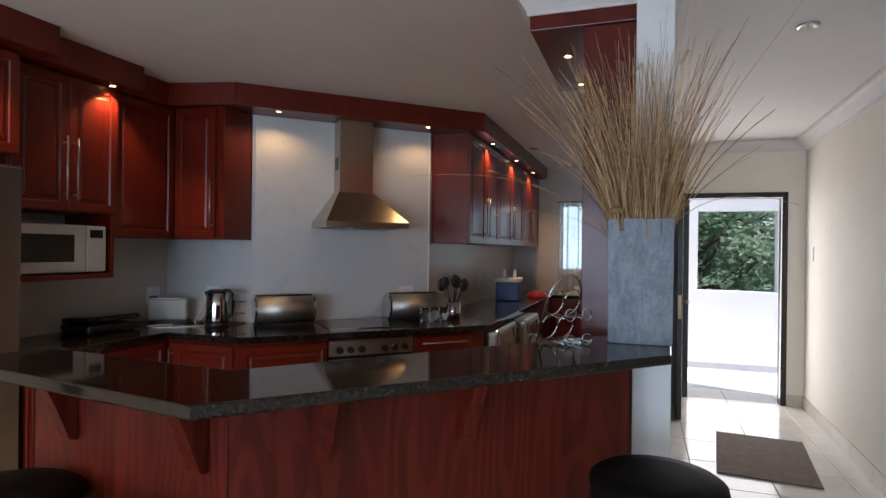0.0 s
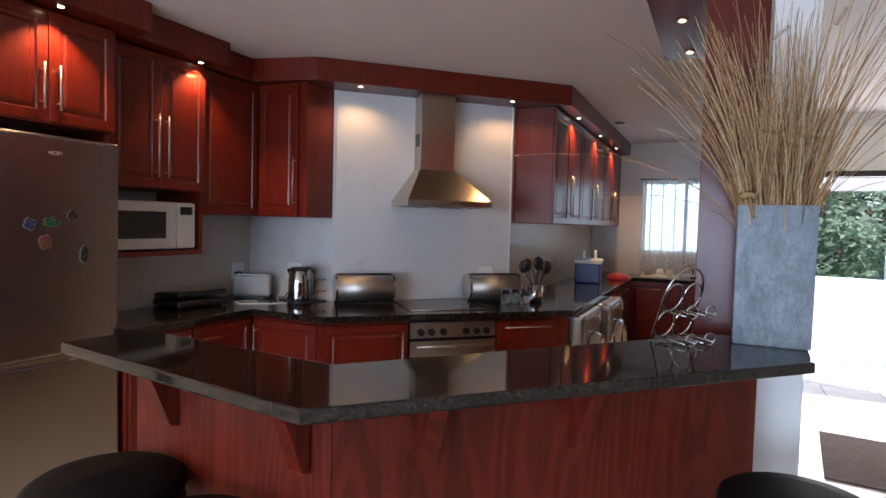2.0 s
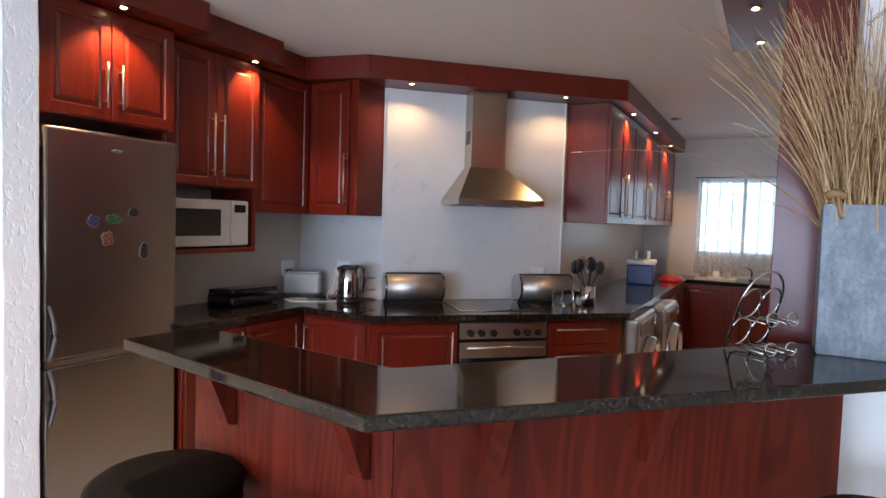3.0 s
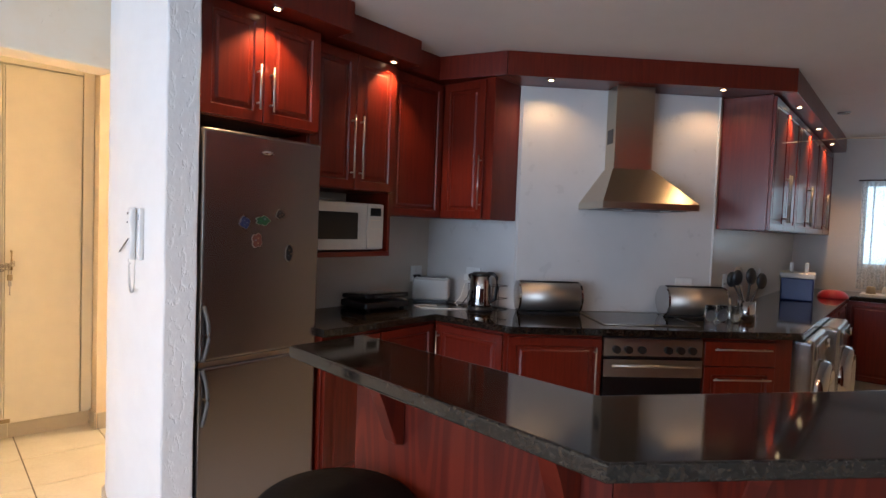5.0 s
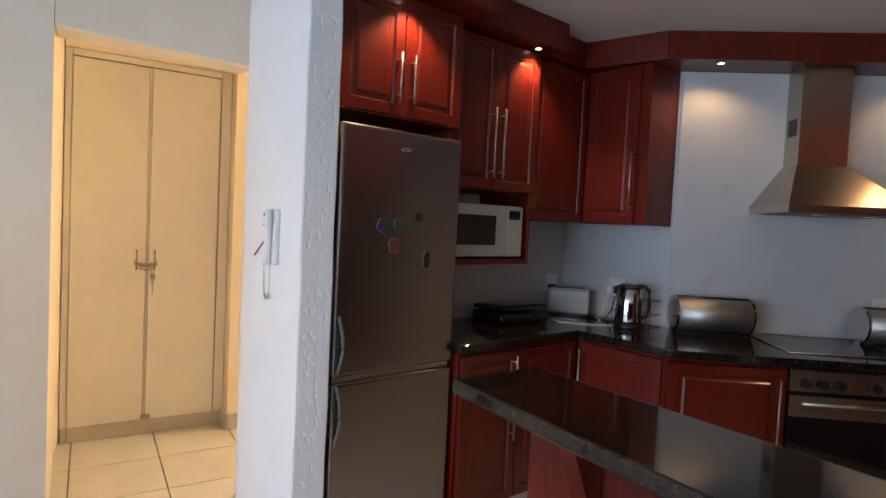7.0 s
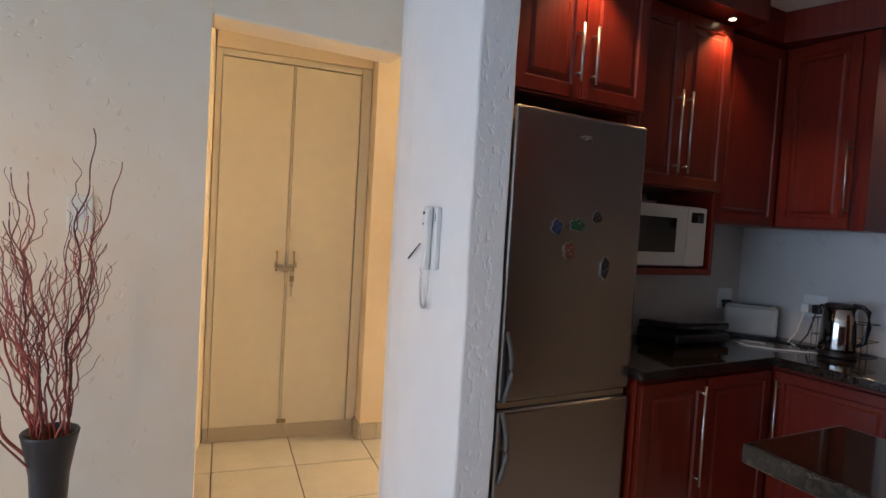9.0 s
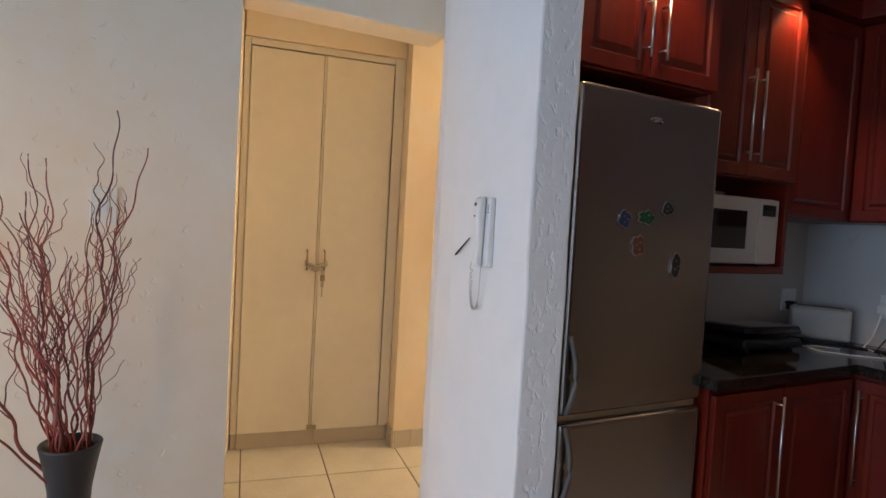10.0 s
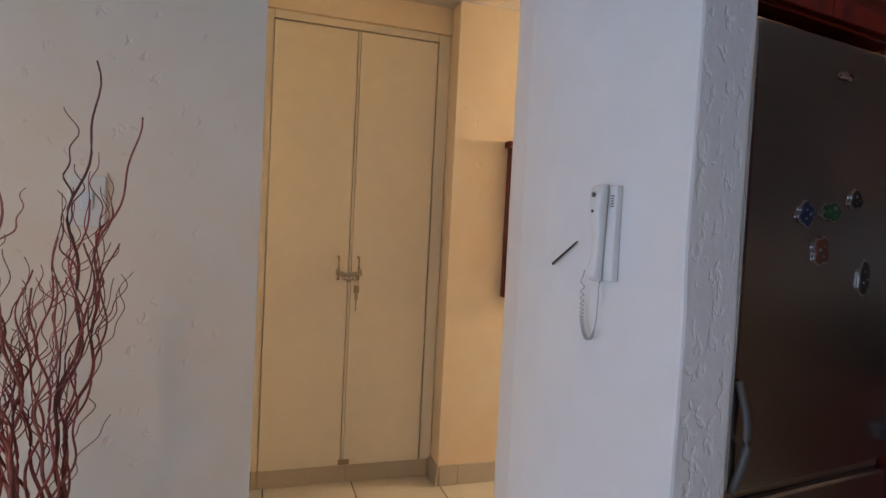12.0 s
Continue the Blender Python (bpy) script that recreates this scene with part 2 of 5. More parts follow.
leaf_n, leaf_l = LEAF.node_tree.nodes, LEAF.node_tree.links
leaf_mix, leaf_tr = leaf_n.new("ShaderNodeMixShader"), leaf_n.new("ShaderNodeBsdfTranslucent")
leaf_tr.inputs[0].default_value = (0.48, 0.60, 0.42, 1)
leaf_mix.inputs[0].default_value = 0.45
leaf_l.new(leaf_n["Principled BSDF"].outputs[0], leaf_mix.inputs[1])
leaf_l.new(leaf_tr.outputs[0], leaf_mix.inputs[2])
leaf_l.new(leaf_mix.outputs[0], leaf_n["Material Output"].inputs[0])
BARK = plain("bark", (0.09, 0.065, 0.045), 0.9, spread=0.3, scale=9)
OUTER = plain("outside_white", (0.82, 0.82, 0.80), 0.7, spread=0.04, scale=3)
GRASS = plain("ground_green", (0.06, 0.09, 0.035), 0.9, spread=0.4, scale=0.6)
BLUE = plain("blue_plastic", (0.012, 0.03, 0.16), 0.35)
RED = plain("red_plastic", (0.35, 0.012, 0.02), 0.35)
GREY = plain("dark_grey", (0.10, 0.10, 0.10), 0.45)
HANDLE_GREY = plain("handle_grey", (0.11, 0.105, 0.10), 0.5, 0.2)
WASHER = plain("washer_grey", (0.34, 0.335, 0.33), 0.26, 0.8)
GREEN = plain("green_enamel", (0.03, 0.14, 0.05), 0.4)
GLASS, gn, gl, gb = material("clear_glass", 0.02)
gb.inputs["Transmission Weight"].default_value = 1.0
gb.inputs["Base Color"].default_value = (0.95, 0.97, 0.97, 1)


# ---- mesh helpers ----
def box(bm, x0, x1, y0, y1, z0, z1, bevel=0.0, seg=2):
    made = bmesh.ops.create_cube(bm, size=1.0)["verts"]
    for v in made:
        v.co = Vector(((x0 + x1) / 2 + v.co.x * (x1 - x0), (y0 + y1) / 2 + v.co.y * (y1 - y0), (z0 + z1) / 2 + v.co.z * (z1 - z0)))
    if bevel:
        edges = list({e for v in made for e in v.link_edges})
        bmesh.ops.bevel(bm, geom=edges, offset=bevel, segments=seg, profile=0.6, affect="EDGES", clamp_overlap=True)
    return bm


def prism(bm, poly, z0, z1, bevel=0.0):
    low = [bm.verts.new((x, y, z0)) for x, y in poly]
    high = [bm.verts.new((x, y, z1)) for x, y in poly]
    k = len(poly)
    faces = [bm.faces.new(low[::-1]), bm.faces.new(high)]
    for i in range(k):
        faces.append(bm.faces.new((low[i], low[(i + 1) % k], high[(i + 1) % k], high[i])))
    bmesh.ops.recalc_face_normals(bm, faces=faces)
    if bevel:
        edges = list({e for f in faces[:2] for e in f.edges})
        bmesh.ops.bevel(bm, geom=edges, offset=bevel, segments=3, profile=0.6, affect="EDGES")
    return bm


def tube(bm, pts, r, n=8, r1=None, cap=True):
    pts = [Vector(p) for p in pts]
    r1 = r if r1 is None else r1
    rings = []
    up = Vector((0, 0, 1))
    for i, p in enumerate(pts):
        t = (pts[min(i + 1, len(pts) - 1)] - pts[max(i - 1, 0)]).normalized()
        side = t.cross(up)
        if side.length < 0.05:
            side = t.cross(Vector((1, 0, 0)))
        side.normalize()
        other = t.cross(side).normalized()
        rr = r + (r1 - r) * i / max(1, len(pts) - 1)
        rings.append([bm.verts.new(p + rr * (math.cos(a) * side + math.sin(a) * other)) for a in (2 * math.pi * j / n for j in range(n))])
    for a, b in zip(rings, rings[1:]):
        for j in range(n):
            bm.faces.new((a[j], a[(j + 1) % n], b[(j + 1) % n], b[j])).smooth = True
    if cap:
        bm.faces.new(rings[0])
        bm.faces.new(rings[-1][::-1])
    return bm


def lathe(bm, profile, cx=0, cy=0, n=32):
    rings = []
    for r, z in profile:
        rings.append([bm.verts.new((cx + r * math.cos(a), cy + r * math.sin(a), z)) for a in (2 * math.pi * j / n for j in range(n))])
    for a, b in zip(rings, rings[1:]):
        for j in range(n):
            bm.faces.new((a[j], a[(j + 1) % n], b[(j + 1) % n], b[j])).smooth = True
    bm.faces.new(rings[0][::-1])
    bm.faces.new(rings[-1])
    return bm


def part(name, bm, mat, parent=None, label="", kind="", smooth=False):
    bmesh.ops.recalc_face_normals(bm, faces=bm.faces)
    me = bpy.data.meshes.new(name)
    bm.to_mesh(me)
    bm.free()
    me.materials.append(mat)
    if smooth:
        me.polygons.foreach_set("use_smooth", [True] * len(me.polygons))
    ob = new(name, me)
    if parent:
        ob.parent = parent
    if label or kind:
        tagged(ob, label, kind=kind)
    return ob


def thing(name, m, label, category, group=""):
    ob = new(name)
    ob.empty_display_size = 0.1
    ob.matrix_world = m
    return tagged(ob, label, category, group)


def solid(name, poly, z0, z1, mat, label, category, bevel=0.0, kind="structure"):
    ob = part(name, prism(bmesh.new(), poly, z0, z1, bevel), mat)
    return tagged(ob, label, category, kind=kind)


def rect(x0, x1, y0, y1):
    return [(x0, y0), (x1, y0), (x1, y1), (x0, y1)]


def B():
    return bmesh.new()


# ---- structure ----
CEIL, SOFFIT, TOP, BAR = 2.48, 2.335, 0.90, 1.105
WEST, NORTH, RUN, BACK = -3.17, 3.49, -1.47, 7.60
DIAG = math.degrees(math.atan2(4.42 - 3.49, 0.96))

tagged(part("floor", box(B(), -6.2, 2.2, -5.0, 8.0, -0.2, -0.006), GROUT), "pale ceramic tile floor with dark grout joints", "floor", kind="structure")
tagged(part("ceiling", prism(B(), [(-6.2, -5.0), (1.9, -5.0), (1.9, 6.52), (0.23, 6.52), (0.23, 7.8), (-6.2, 7.8)], CEIL, CEIL + 0.2), CEILING), "smooth painted off-white ceiling", "ceiling", kind="structure")

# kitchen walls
solid("wall_kitchen_west", rect(-3.44, WEST, 1.48, 3.9), 0, CEIL, SPLASH_SHADED, "pale grey kitchen wall behind the cupboards", "wall")
solid("wall_kitchen_north", [(WEST, NORTH), (-2.43, NORTH), (-2.5, NORTH + 0.25), (WEST, NORTH + 0.25)], 0, CEIL, SPLASH, "pale kitchen wall above the black worktop", "wall")
solid("wall_kitchen_diagonal", [(-2.43, NORTH), (RUN, 4.42), (RUN - 0.18, 4.6), (-2.5, NORTH + 0.25)], 0, CEIL, SPLASH, "pale slanting kitchen wall behind the cooker hood", "wall")
solid("wall_kitchen_run", [(RUN, 4.42), (RUN, BACK + 0.2), (RUN - 0.2, BACK + 0.2), (RUN - 0.18, 4.6)], 0, CEIL, SPLASH_SHADED, "pale grey kitchen wall behind the long worktop", "wall")
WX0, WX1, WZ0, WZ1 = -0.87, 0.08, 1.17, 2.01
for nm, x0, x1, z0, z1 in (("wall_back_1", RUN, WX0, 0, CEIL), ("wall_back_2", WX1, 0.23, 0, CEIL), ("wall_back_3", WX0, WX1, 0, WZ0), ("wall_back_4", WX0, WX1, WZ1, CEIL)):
    solid(nm, rect(x0, x1, BACK, BACK + 0.2), z0, z1, SPLASH_SHADED, "pale kitchen wall around the curtained window", "wall")
for nm, y0, y1, z0 in (("wall_kitchen_east_1", 2.60, 5.0, 0), ("wall_kitchen_east_2", 5.0, BACK, 0)):
    solid(nm, rect(0.11, 0.225, y0, y1), z0, CEIL, WHITE_WALL, "white plastered wall between kitchen and passage", "wall")
tagged(part("pillar", box(B(), 0.088, 0.222, 2.40, 2.60, 0, CEIL, 0.006), WHITE_WALL), "white plastered pillar at the end of the bar", "pillar", kind="structure")

# passage and front door
DY = 6.30
DX0, DX1, DZ = 0.50, 1.40, 2.0
EAST = 1.545
for nm, x0, x1, z0, z1 in (("wall_door_1", 0.225, DX0, 0, CEIL), ("wall_door_2", DX1, EAST, 0, CEIL), ("wall_door_3", DX0, DX1, DZ, CEIL)):
    solid(nm, rect(x0, x1, DY, DY + 0.22), z0, z1, PASSAGE_WALL, "cream plastered wall around the front door", "wall")
ELEAN = 0.022


def east(y):
    """The passage wall leans in slightly towards the living room."""
    return EAST + ELEAN * (y - DY)


solid("wall_east", [(east(-4.8), -4.8), (EAST + 0.3, -4.8), (EAST + 0.3, DY + 0.22), (east(DY + 0.22), DY + 0.22)], 0, CEIL, PASSAGE_WALL, "cream plastered passage wall", "wall")


# hall side: the hall and its cupboard stand askew to the living room
LW = -3.475
HALL = 8.3
hs, hcs = math.sin(radians(HALL)), math.cos(radians(HALL))


def hall(u, v):
    """u along the cupboard front, v out from it into the hall."""
    return (-4.78 + u * hs + v * hcs, 0.912 + u * hcs - v * hs)


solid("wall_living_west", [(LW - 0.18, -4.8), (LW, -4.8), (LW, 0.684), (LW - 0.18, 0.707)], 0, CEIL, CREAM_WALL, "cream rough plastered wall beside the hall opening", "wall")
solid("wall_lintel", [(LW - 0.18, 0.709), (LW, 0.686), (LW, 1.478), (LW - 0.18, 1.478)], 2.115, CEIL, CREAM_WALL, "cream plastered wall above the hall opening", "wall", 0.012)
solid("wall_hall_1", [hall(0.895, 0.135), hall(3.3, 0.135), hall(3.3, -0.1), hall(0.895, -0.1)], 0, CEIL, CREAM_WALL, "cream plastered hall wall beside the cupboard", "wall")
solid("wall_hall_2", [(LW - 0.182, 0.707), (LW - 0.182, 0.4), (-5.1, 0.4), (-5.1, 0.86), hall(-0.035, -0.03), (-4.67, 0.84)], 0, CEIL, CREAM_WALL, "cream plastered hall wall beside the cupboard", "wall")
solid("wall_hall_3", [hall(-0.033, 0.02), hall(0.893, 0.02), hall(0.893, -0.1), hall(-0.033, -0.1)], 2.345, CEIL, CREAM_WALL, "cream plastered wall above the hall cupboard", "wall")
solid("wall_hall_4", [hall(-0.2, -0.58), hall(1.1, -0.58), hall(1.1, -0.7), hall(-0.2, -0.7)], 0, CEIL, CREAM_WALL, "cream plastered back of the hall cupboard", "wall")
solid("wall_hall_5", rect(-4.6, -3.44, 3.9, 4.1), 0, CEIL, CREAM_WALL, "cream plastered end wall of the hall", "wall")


def worn_wall(name, poly, z0, z1, mat, label, step=0.04, swell=0.003):
    bm = prism(B(), poly, z0, z1)
    bmesh.ops.bevel(bm, geom=[e for e in bm.edges if abs(e.verts[0].co.z - e.verts[1].co.z) > 0.5], offset=0.007, segments=2, profile=0.5, affect="EDGES")
    z = z0 + step
    while z < z1 - 0.01:
        bmesh.ops.bisect_plane(bm, geom=bm.verts[:] + bm.edges[:] + bm.faces[:], plane_co=(0, 0, z), plane_no=(0, 0, 1))
        z += step
    for v in bm.verts:
        q = Vector((v.co.x * 2, v.co.y * 2, v.co.z * 6))
        v.co.x += swell * noise.noise(q)
        v.co.y += swell * noise.noise(q + Vector((9, 4, 1)))
    ob = tagged(part(name, bm, mat), label, "wall", kind="structure")
    ob.data.materials.append(ROUGH_WALL)
    for f in ob.data.polygons:
        f.material_index = 1 if f.normal.x > 0.6 else 0
    return ob


worn_wall("wall_phone", [(-2.660, 1.342), (-2.95, 1.346), (-3.12, 1.356), (-3.27, 1.377), (-3.38, 1.411), (-3.445, 1.442), (-3.474, 1.479), (-2.80, 1.479), (-2.634, 1.464)], 0, CEIL, WHITE_WALL, "white plastered wall end with the entry phone")

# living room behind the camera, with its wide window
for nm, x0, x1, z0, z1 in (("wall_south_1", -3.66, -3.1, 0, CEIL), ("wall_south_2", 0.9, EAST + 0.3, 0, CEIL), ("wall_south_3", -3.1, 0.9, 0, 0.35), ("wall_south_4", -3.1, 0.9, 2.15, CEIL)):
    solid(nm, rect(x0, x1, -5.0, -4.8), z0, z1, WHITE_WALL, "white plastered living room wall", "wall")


# ---- kitchen units ----
def door_leaf(name, x0, x1, z0, z1, parent, mat=None, y=0.0, t=0.02, rail=0.06):
    """A framed door with a raised field, facing -y."""
    bm = box(B(), x0, x1, y - t, y, z0, z1, 0.002, 1)
    bm.faces.ensure_lookup_table()
    f = min((f for f in bm.faces if f.normal.y < -0.9), key=lambda g: -g.calc_area())
    if min(x1 - x0, z1 - z0) > 0.18:
        bmesh.ops.inset_region(bm, faces=[f], thickness=rail, depth=0)
        bmesh.ops.inset_region(bm, faces=[f], thickness=0.008, depth=-0.008)
        bmesh.ops.inset_region(bm, faces=[f], thickness=0.022, depth=0)
        bmesh.ops.inset_region(bm, faces=[f], thickness=0.014, depth=0.006)
    return part(name, bm, mat or MAHOGANY, parent)


def pull(x, z0, z1, parent, y=-0.02, flat=False, name="handle"):
    """A straight bar handle, upright or lying (then z0, z1 run along x at height x)."""
    bm = B()
    if flat:
        tube(bm, [(z0, y - 0.03, x), (z1, y - 0.03, x)], 0.005, 10)
        for q in (z0 + 0.03, z1 - 0.03):
            tube(bm, [(q, y, x), (q, y - 0.03, x)], 0.0045, 8)
    else:
        tube(bm, [(x, y - 0.03, z0), (x, y - 0.03, z1)], 0.005, 10)
        for q in (z0 + 0.03, z1 - 0.03):
            tube(bm, [(x, y, q), (x, y - 0.03, q)], 0.0045, 8)
    return part(name, bm, STEEL, parent, "brushed steel bar handle")


def carcass(parent, w, d, z0, z1, y=0.0):
    return part("body", box(B(), 0.001, w - 0.001, y + 0.001, d, z0, z1, 0.002, 1), MAHOGANY, parent)


def unit(name, m, label, w, d, z0, z1, leaves, group="kitchen cupboards"):
    """leaves: (x0, x1, z0, z1, handle) with handle (x, z0, z1), (z, x0, x1, 'flat') or None."""
    u = thing(name, m, label, "cabinet", group)
    carcass(u, w, d, z0, z1)
    for x0, x1, a, b, h in leaves:
        leaf = door_leaf("door", x0 + 0.002, x1 - 0.002, a, b, u)
        if h:
            pull(h[0], h[1], h[2], leaf, flat=len(h) > 3)
    return u


WP = lambda x, y: pose(x, y, 0, 0, 0, 90)
# over the fridge
unit("wall_cabinet", WP(-2.70, 1.485), "red mahogany cupboard with two doors above the fridge", 0.60, 0.46, 1.845, SOFFIT - 0.002,
     [(0, 0.291, 1.85, 2.325, (0.258, 1.90, 2.095)), (0.291, 0.60, 1.85, 2.325, (0.325, 1.90, 2.095))], "wall cupboards")
# tower over the microwave
unit("wall_cabinet", WP(-2.80, 2.105), "dark red mahogany cupboard with two tall doors above the microwave", 0.61, 0.37, 1.60, SOFFIT - 0.002,
     [(0, 0.307, 1.605, 2.32, (0.276, 1.66, 1.995)), (0.307, 0.61, 1.605, 2.32, (0.337, 1.66, 1.995))], "wall cupboards")
niche = thing("microwave_niche", WP(-2.80, 2.105), "open red mahogany niche that holds the microwave", "shelf")
part("shelf", box(B(), 0, 0.61, 0, 0.37, 1.235, 1.262, 0.003), MAHOGANY, niche)
part("side_panel", box(B(), 0, 0.022, 0.002, 0.37, 1.263, 1.599), MAHOGANY, niche)
part("side_panel", box(B(), 0.588, 0.61, 0.002, 0.37, 1.263, 1.599), MAHOGANY, niche)
# corner and north cupboard
unit("wall_cabinet", WP(-2.84, 2.717), "dark red mahogany corner cupboard with a plain door", 0.77, 0.33, 1.47, SOFFIT - 0.002,
     [(0, 0.47, 1.475, 2.32, None)], "wall cupboards")
nc = thing("wall_cabinet", pose(-2.838, 3.205, 0), "red mahogany cupboard with one door beside the hood", "cabinet", "wall cupboards")
part("body", box(B(), 0.0, 0.404, 0.001, 0.284, 1.47, SOFFIT - 0.002, 0.002, 1), MAHOGANY, nc)
lf = door_leaf("door", 0.025, 0.345, 1.475, 2.32, nc)
pull(0.335, 1.53, 1.86, lf)
# long run
RP = lambda y: pose(-1.17, y, 0, 0, 0, 90)
for y0, y1 in ((4.46, 5.40), (5.40, 6.54), (6.54, 7.595)):
    w = y1 - y0
    h = w / 2
    unit("wall_cabinet", RP(y0), "glossy red mahogany double cupboard over the long worktop", w - 0.002, 0.298, 1.47, SOFFIT - 0.002,
         [(0, h, 1.475, 2.32, (h - 0.04, 1.53, 1.86)), (h, w - 0.002, 1.475, 2.32, (h + 0.04, 1.53, 1.86))], "wall cupboards")

# pelmet with downlights
pel = thing("pelmet", pose(0, 0, 0), "red mahogany pelmet with small downlights under the ceiling", "pelmet")


def pelmet_piece(poly):
    return part("fascia", prism(B(), poly, SOFFIT, CEIL - 0.001, 0.003), MAHOGANY, pel)


C1 = (-2.36, 3.21)
C2 = (-1.045, 4.47)
pelmet_piece([(WEST + 0.002, 1.48), (-2.56, 1.48), (-2.56, 2.185), (WEST + 0.002, 2.185)])
pelmet_piece([(WEST + 0.002, 2.187), (-2.68, 2.187), (-2.68, 2.80), (WEST + 0.002, 2.80)])
pelmet_piece([(WEST + 0.002, 2.802), (-2.79, 2.802), (-2.79, 3.10), C1, (-2.43, 3.485), (WEST + 0.002, 3.485)])
pelmet_piece([(-2.428, 3.485), (-2.357, 3.213), C2, (RUN + 0.005, 4.415)])
pelmet_piece([(RUN + 0.003, 4.42), (-1.047, 4.474), (-1.047, 7.595), (RUN + 0.003, 7.595)])


def downlight(x, y, z=SOFFIT, power=12.0, cone=125, r=0.019):
    d = thing("downlight", pose(x, y, z), "small lit halogen downlight with a chrome ring", "lamp", "downlights")
    bm = B()
    lathe(bm, [(r * 0.78, -0.001), (r * 1.25, -0.001), (r * 1.32, -0.004), (r * 1.2, -0.008), (r * 0.8, -0.006)], n=20)
    part("ring", bm, CHROME, d)
    part("bulb", lathe(B(), [(0.001, -0.0085), (r * 0.7, -0.0082), (r * 0.72, -0.007)], n=16), BULB, d, "glowing warm bulb")
    glow(x, y, z - 0.025, power, (1.0, 0.60, 0.24), 0.012, cone)


for x, y in ((-1.10, 4.95), (-1.10, 5.93), (-1.10, 6.88)):
    downlight(x, y, power=16.0)
for x, y in ((-2.19, 3.44), (-1.40, 4.18)):
    downlight(x, y, power=3.7, cone=150)
for x, y in ((-2.60, 1.78), (-2.74, 2.64)):
    downlight(x, y, power=15.0, cone=115)
for x, y in ((-0.22, 2.88), (-0.21, 3.36)):
    downlight(x, y)

# two downlights added out of view, to warm and brighten the cream wall
for x, y in ((-2.0, -0.3), (-2.0, -1.6)):
    downlight(x, y, CEIL, 30.0, 150, 0.03)

# tall cupboard at the pillar, with its own pelmet and white cove
tc = thing("tall_cabinet", pose(0, 0, 0), "glossy red mahogany tall cupboard against the pillar", "cabinet")
part("side_panel", box(B(), -0.115, 0.086, 2.545, 2.567, 0, SOFFIT - 0.002, 0.003), MAHOGANY, tc)
part("body", box(B(), -0.113, 0.086, 2.569, 3.5, 0, SOFFIT - 0.002, 0.003), MAHOGANY, tc)
part("pelmet", box(B(), -0.335, 0.086, 2.535, 3.5, SOFFIT, CEIL - 0.002, 0.004), MAHOGANY, tc)


def cove(name, pts, drop, out, inward, parent=None):
    """A stepped cove moulding along a level line; inward turns the profile to one side of it."""
    prof = [(0.0, -drop), (out * 0.12, -drop), (out * 0.16, -drop * 0.82), (out * 0.3, -drop * 0.62), (out * 0.58, -drop * 0.32), (out * 0.86, -drop * 0.18), (out * 0.88, -drop * 0.1), (out, -drop * 0.1), (out, -0.002), (0.0, -0.002)]
    bm = B()
    rows = []
    for i, (x, y) in enumerate(pts):
        p = Vector((x, y))
        a = (p - Vector(pts[i - 1])).normalized() if i else None
        b = (Vector(pts[i + 1]) - p).normalized() if i + 1 < len(pts) else None
        na = Vector((-a.y, a.x)) * inward if a else None
        nb = Vector((-b.y, b.x)) * inward if b else None
        nrm = na if nb is None else nb if na is None else (na + nb) / (1 + na.dot(nb))
        rows.append([bm.verts.new((x + nrm.x * u, y + nrm.y * u, CEIL + w)) for u, w in prof])
    for a, b in zip(rows, rows[1:]):
        for j in range(len(prof)):
            k = (j + 1) % len(prof)
            bm.faces.new((a[j], a[k], b[k], b[j]))
    bm.faces.new(rows[0])
    bm.faces.new(rows[-1][::-1])
    return tagged(part(name, bm, CEILING, parent), "white plaster cove moulding", "moulding", kind="structure")


cove("trim_pillar", [(-0.336, 3.5), (-0.336, 2.534), (0.087, 2.534)], 0.085, 0.07, -1)
cove("trim_pillar_2", [(0.087, 2.399), (0.223, 2.399), (0.223, 2.6)], 0.07, 0.06, -1)
cove("trim_passage", [(east(-4.8), -4.8), (EAST, DY), (0.226, DY), (0.226, 2.62)], 0.10, 0.11, 1)

# base units
unit("base_cabinet", WP(-2.64, 2.105), "red mahogany base cupboard with a tall door beside the fridge", 0.39, 0.52, 0.10, TOP - 0.042,
     [(0.01, 0.385, 0.11, 0.838, (0.34, 0.41, 0.815))], "base cupboards")
unit("base_cabinet", WP(-2.64, 2.497), "red mahogany corner base cupboard with a plain front", 0.98, 0.52, 0.10, TOP - 0.042,
     [(0.0, 0.44, 0.11, 0.838, None)], "base cupboards")
unit("base_cabinet", pose(-2.638, 2.965, 0), "red mahogany base cupboard with a framed door", 0.52, 0.51, 0.10, TOP - 0.042,
     [(0.022, 0.50, 0.11, 0.838, (0.052, 0.41, 0.80))], "base cupboards")


def DP(u, v):
    a = radians(DIAG)
    return pose(-2.43 + u * math.cos(a) + v * math.sin(a), 3.49 + u * math.sin(a) - v * math.cos(a), 0, 0, 0, DIAG)


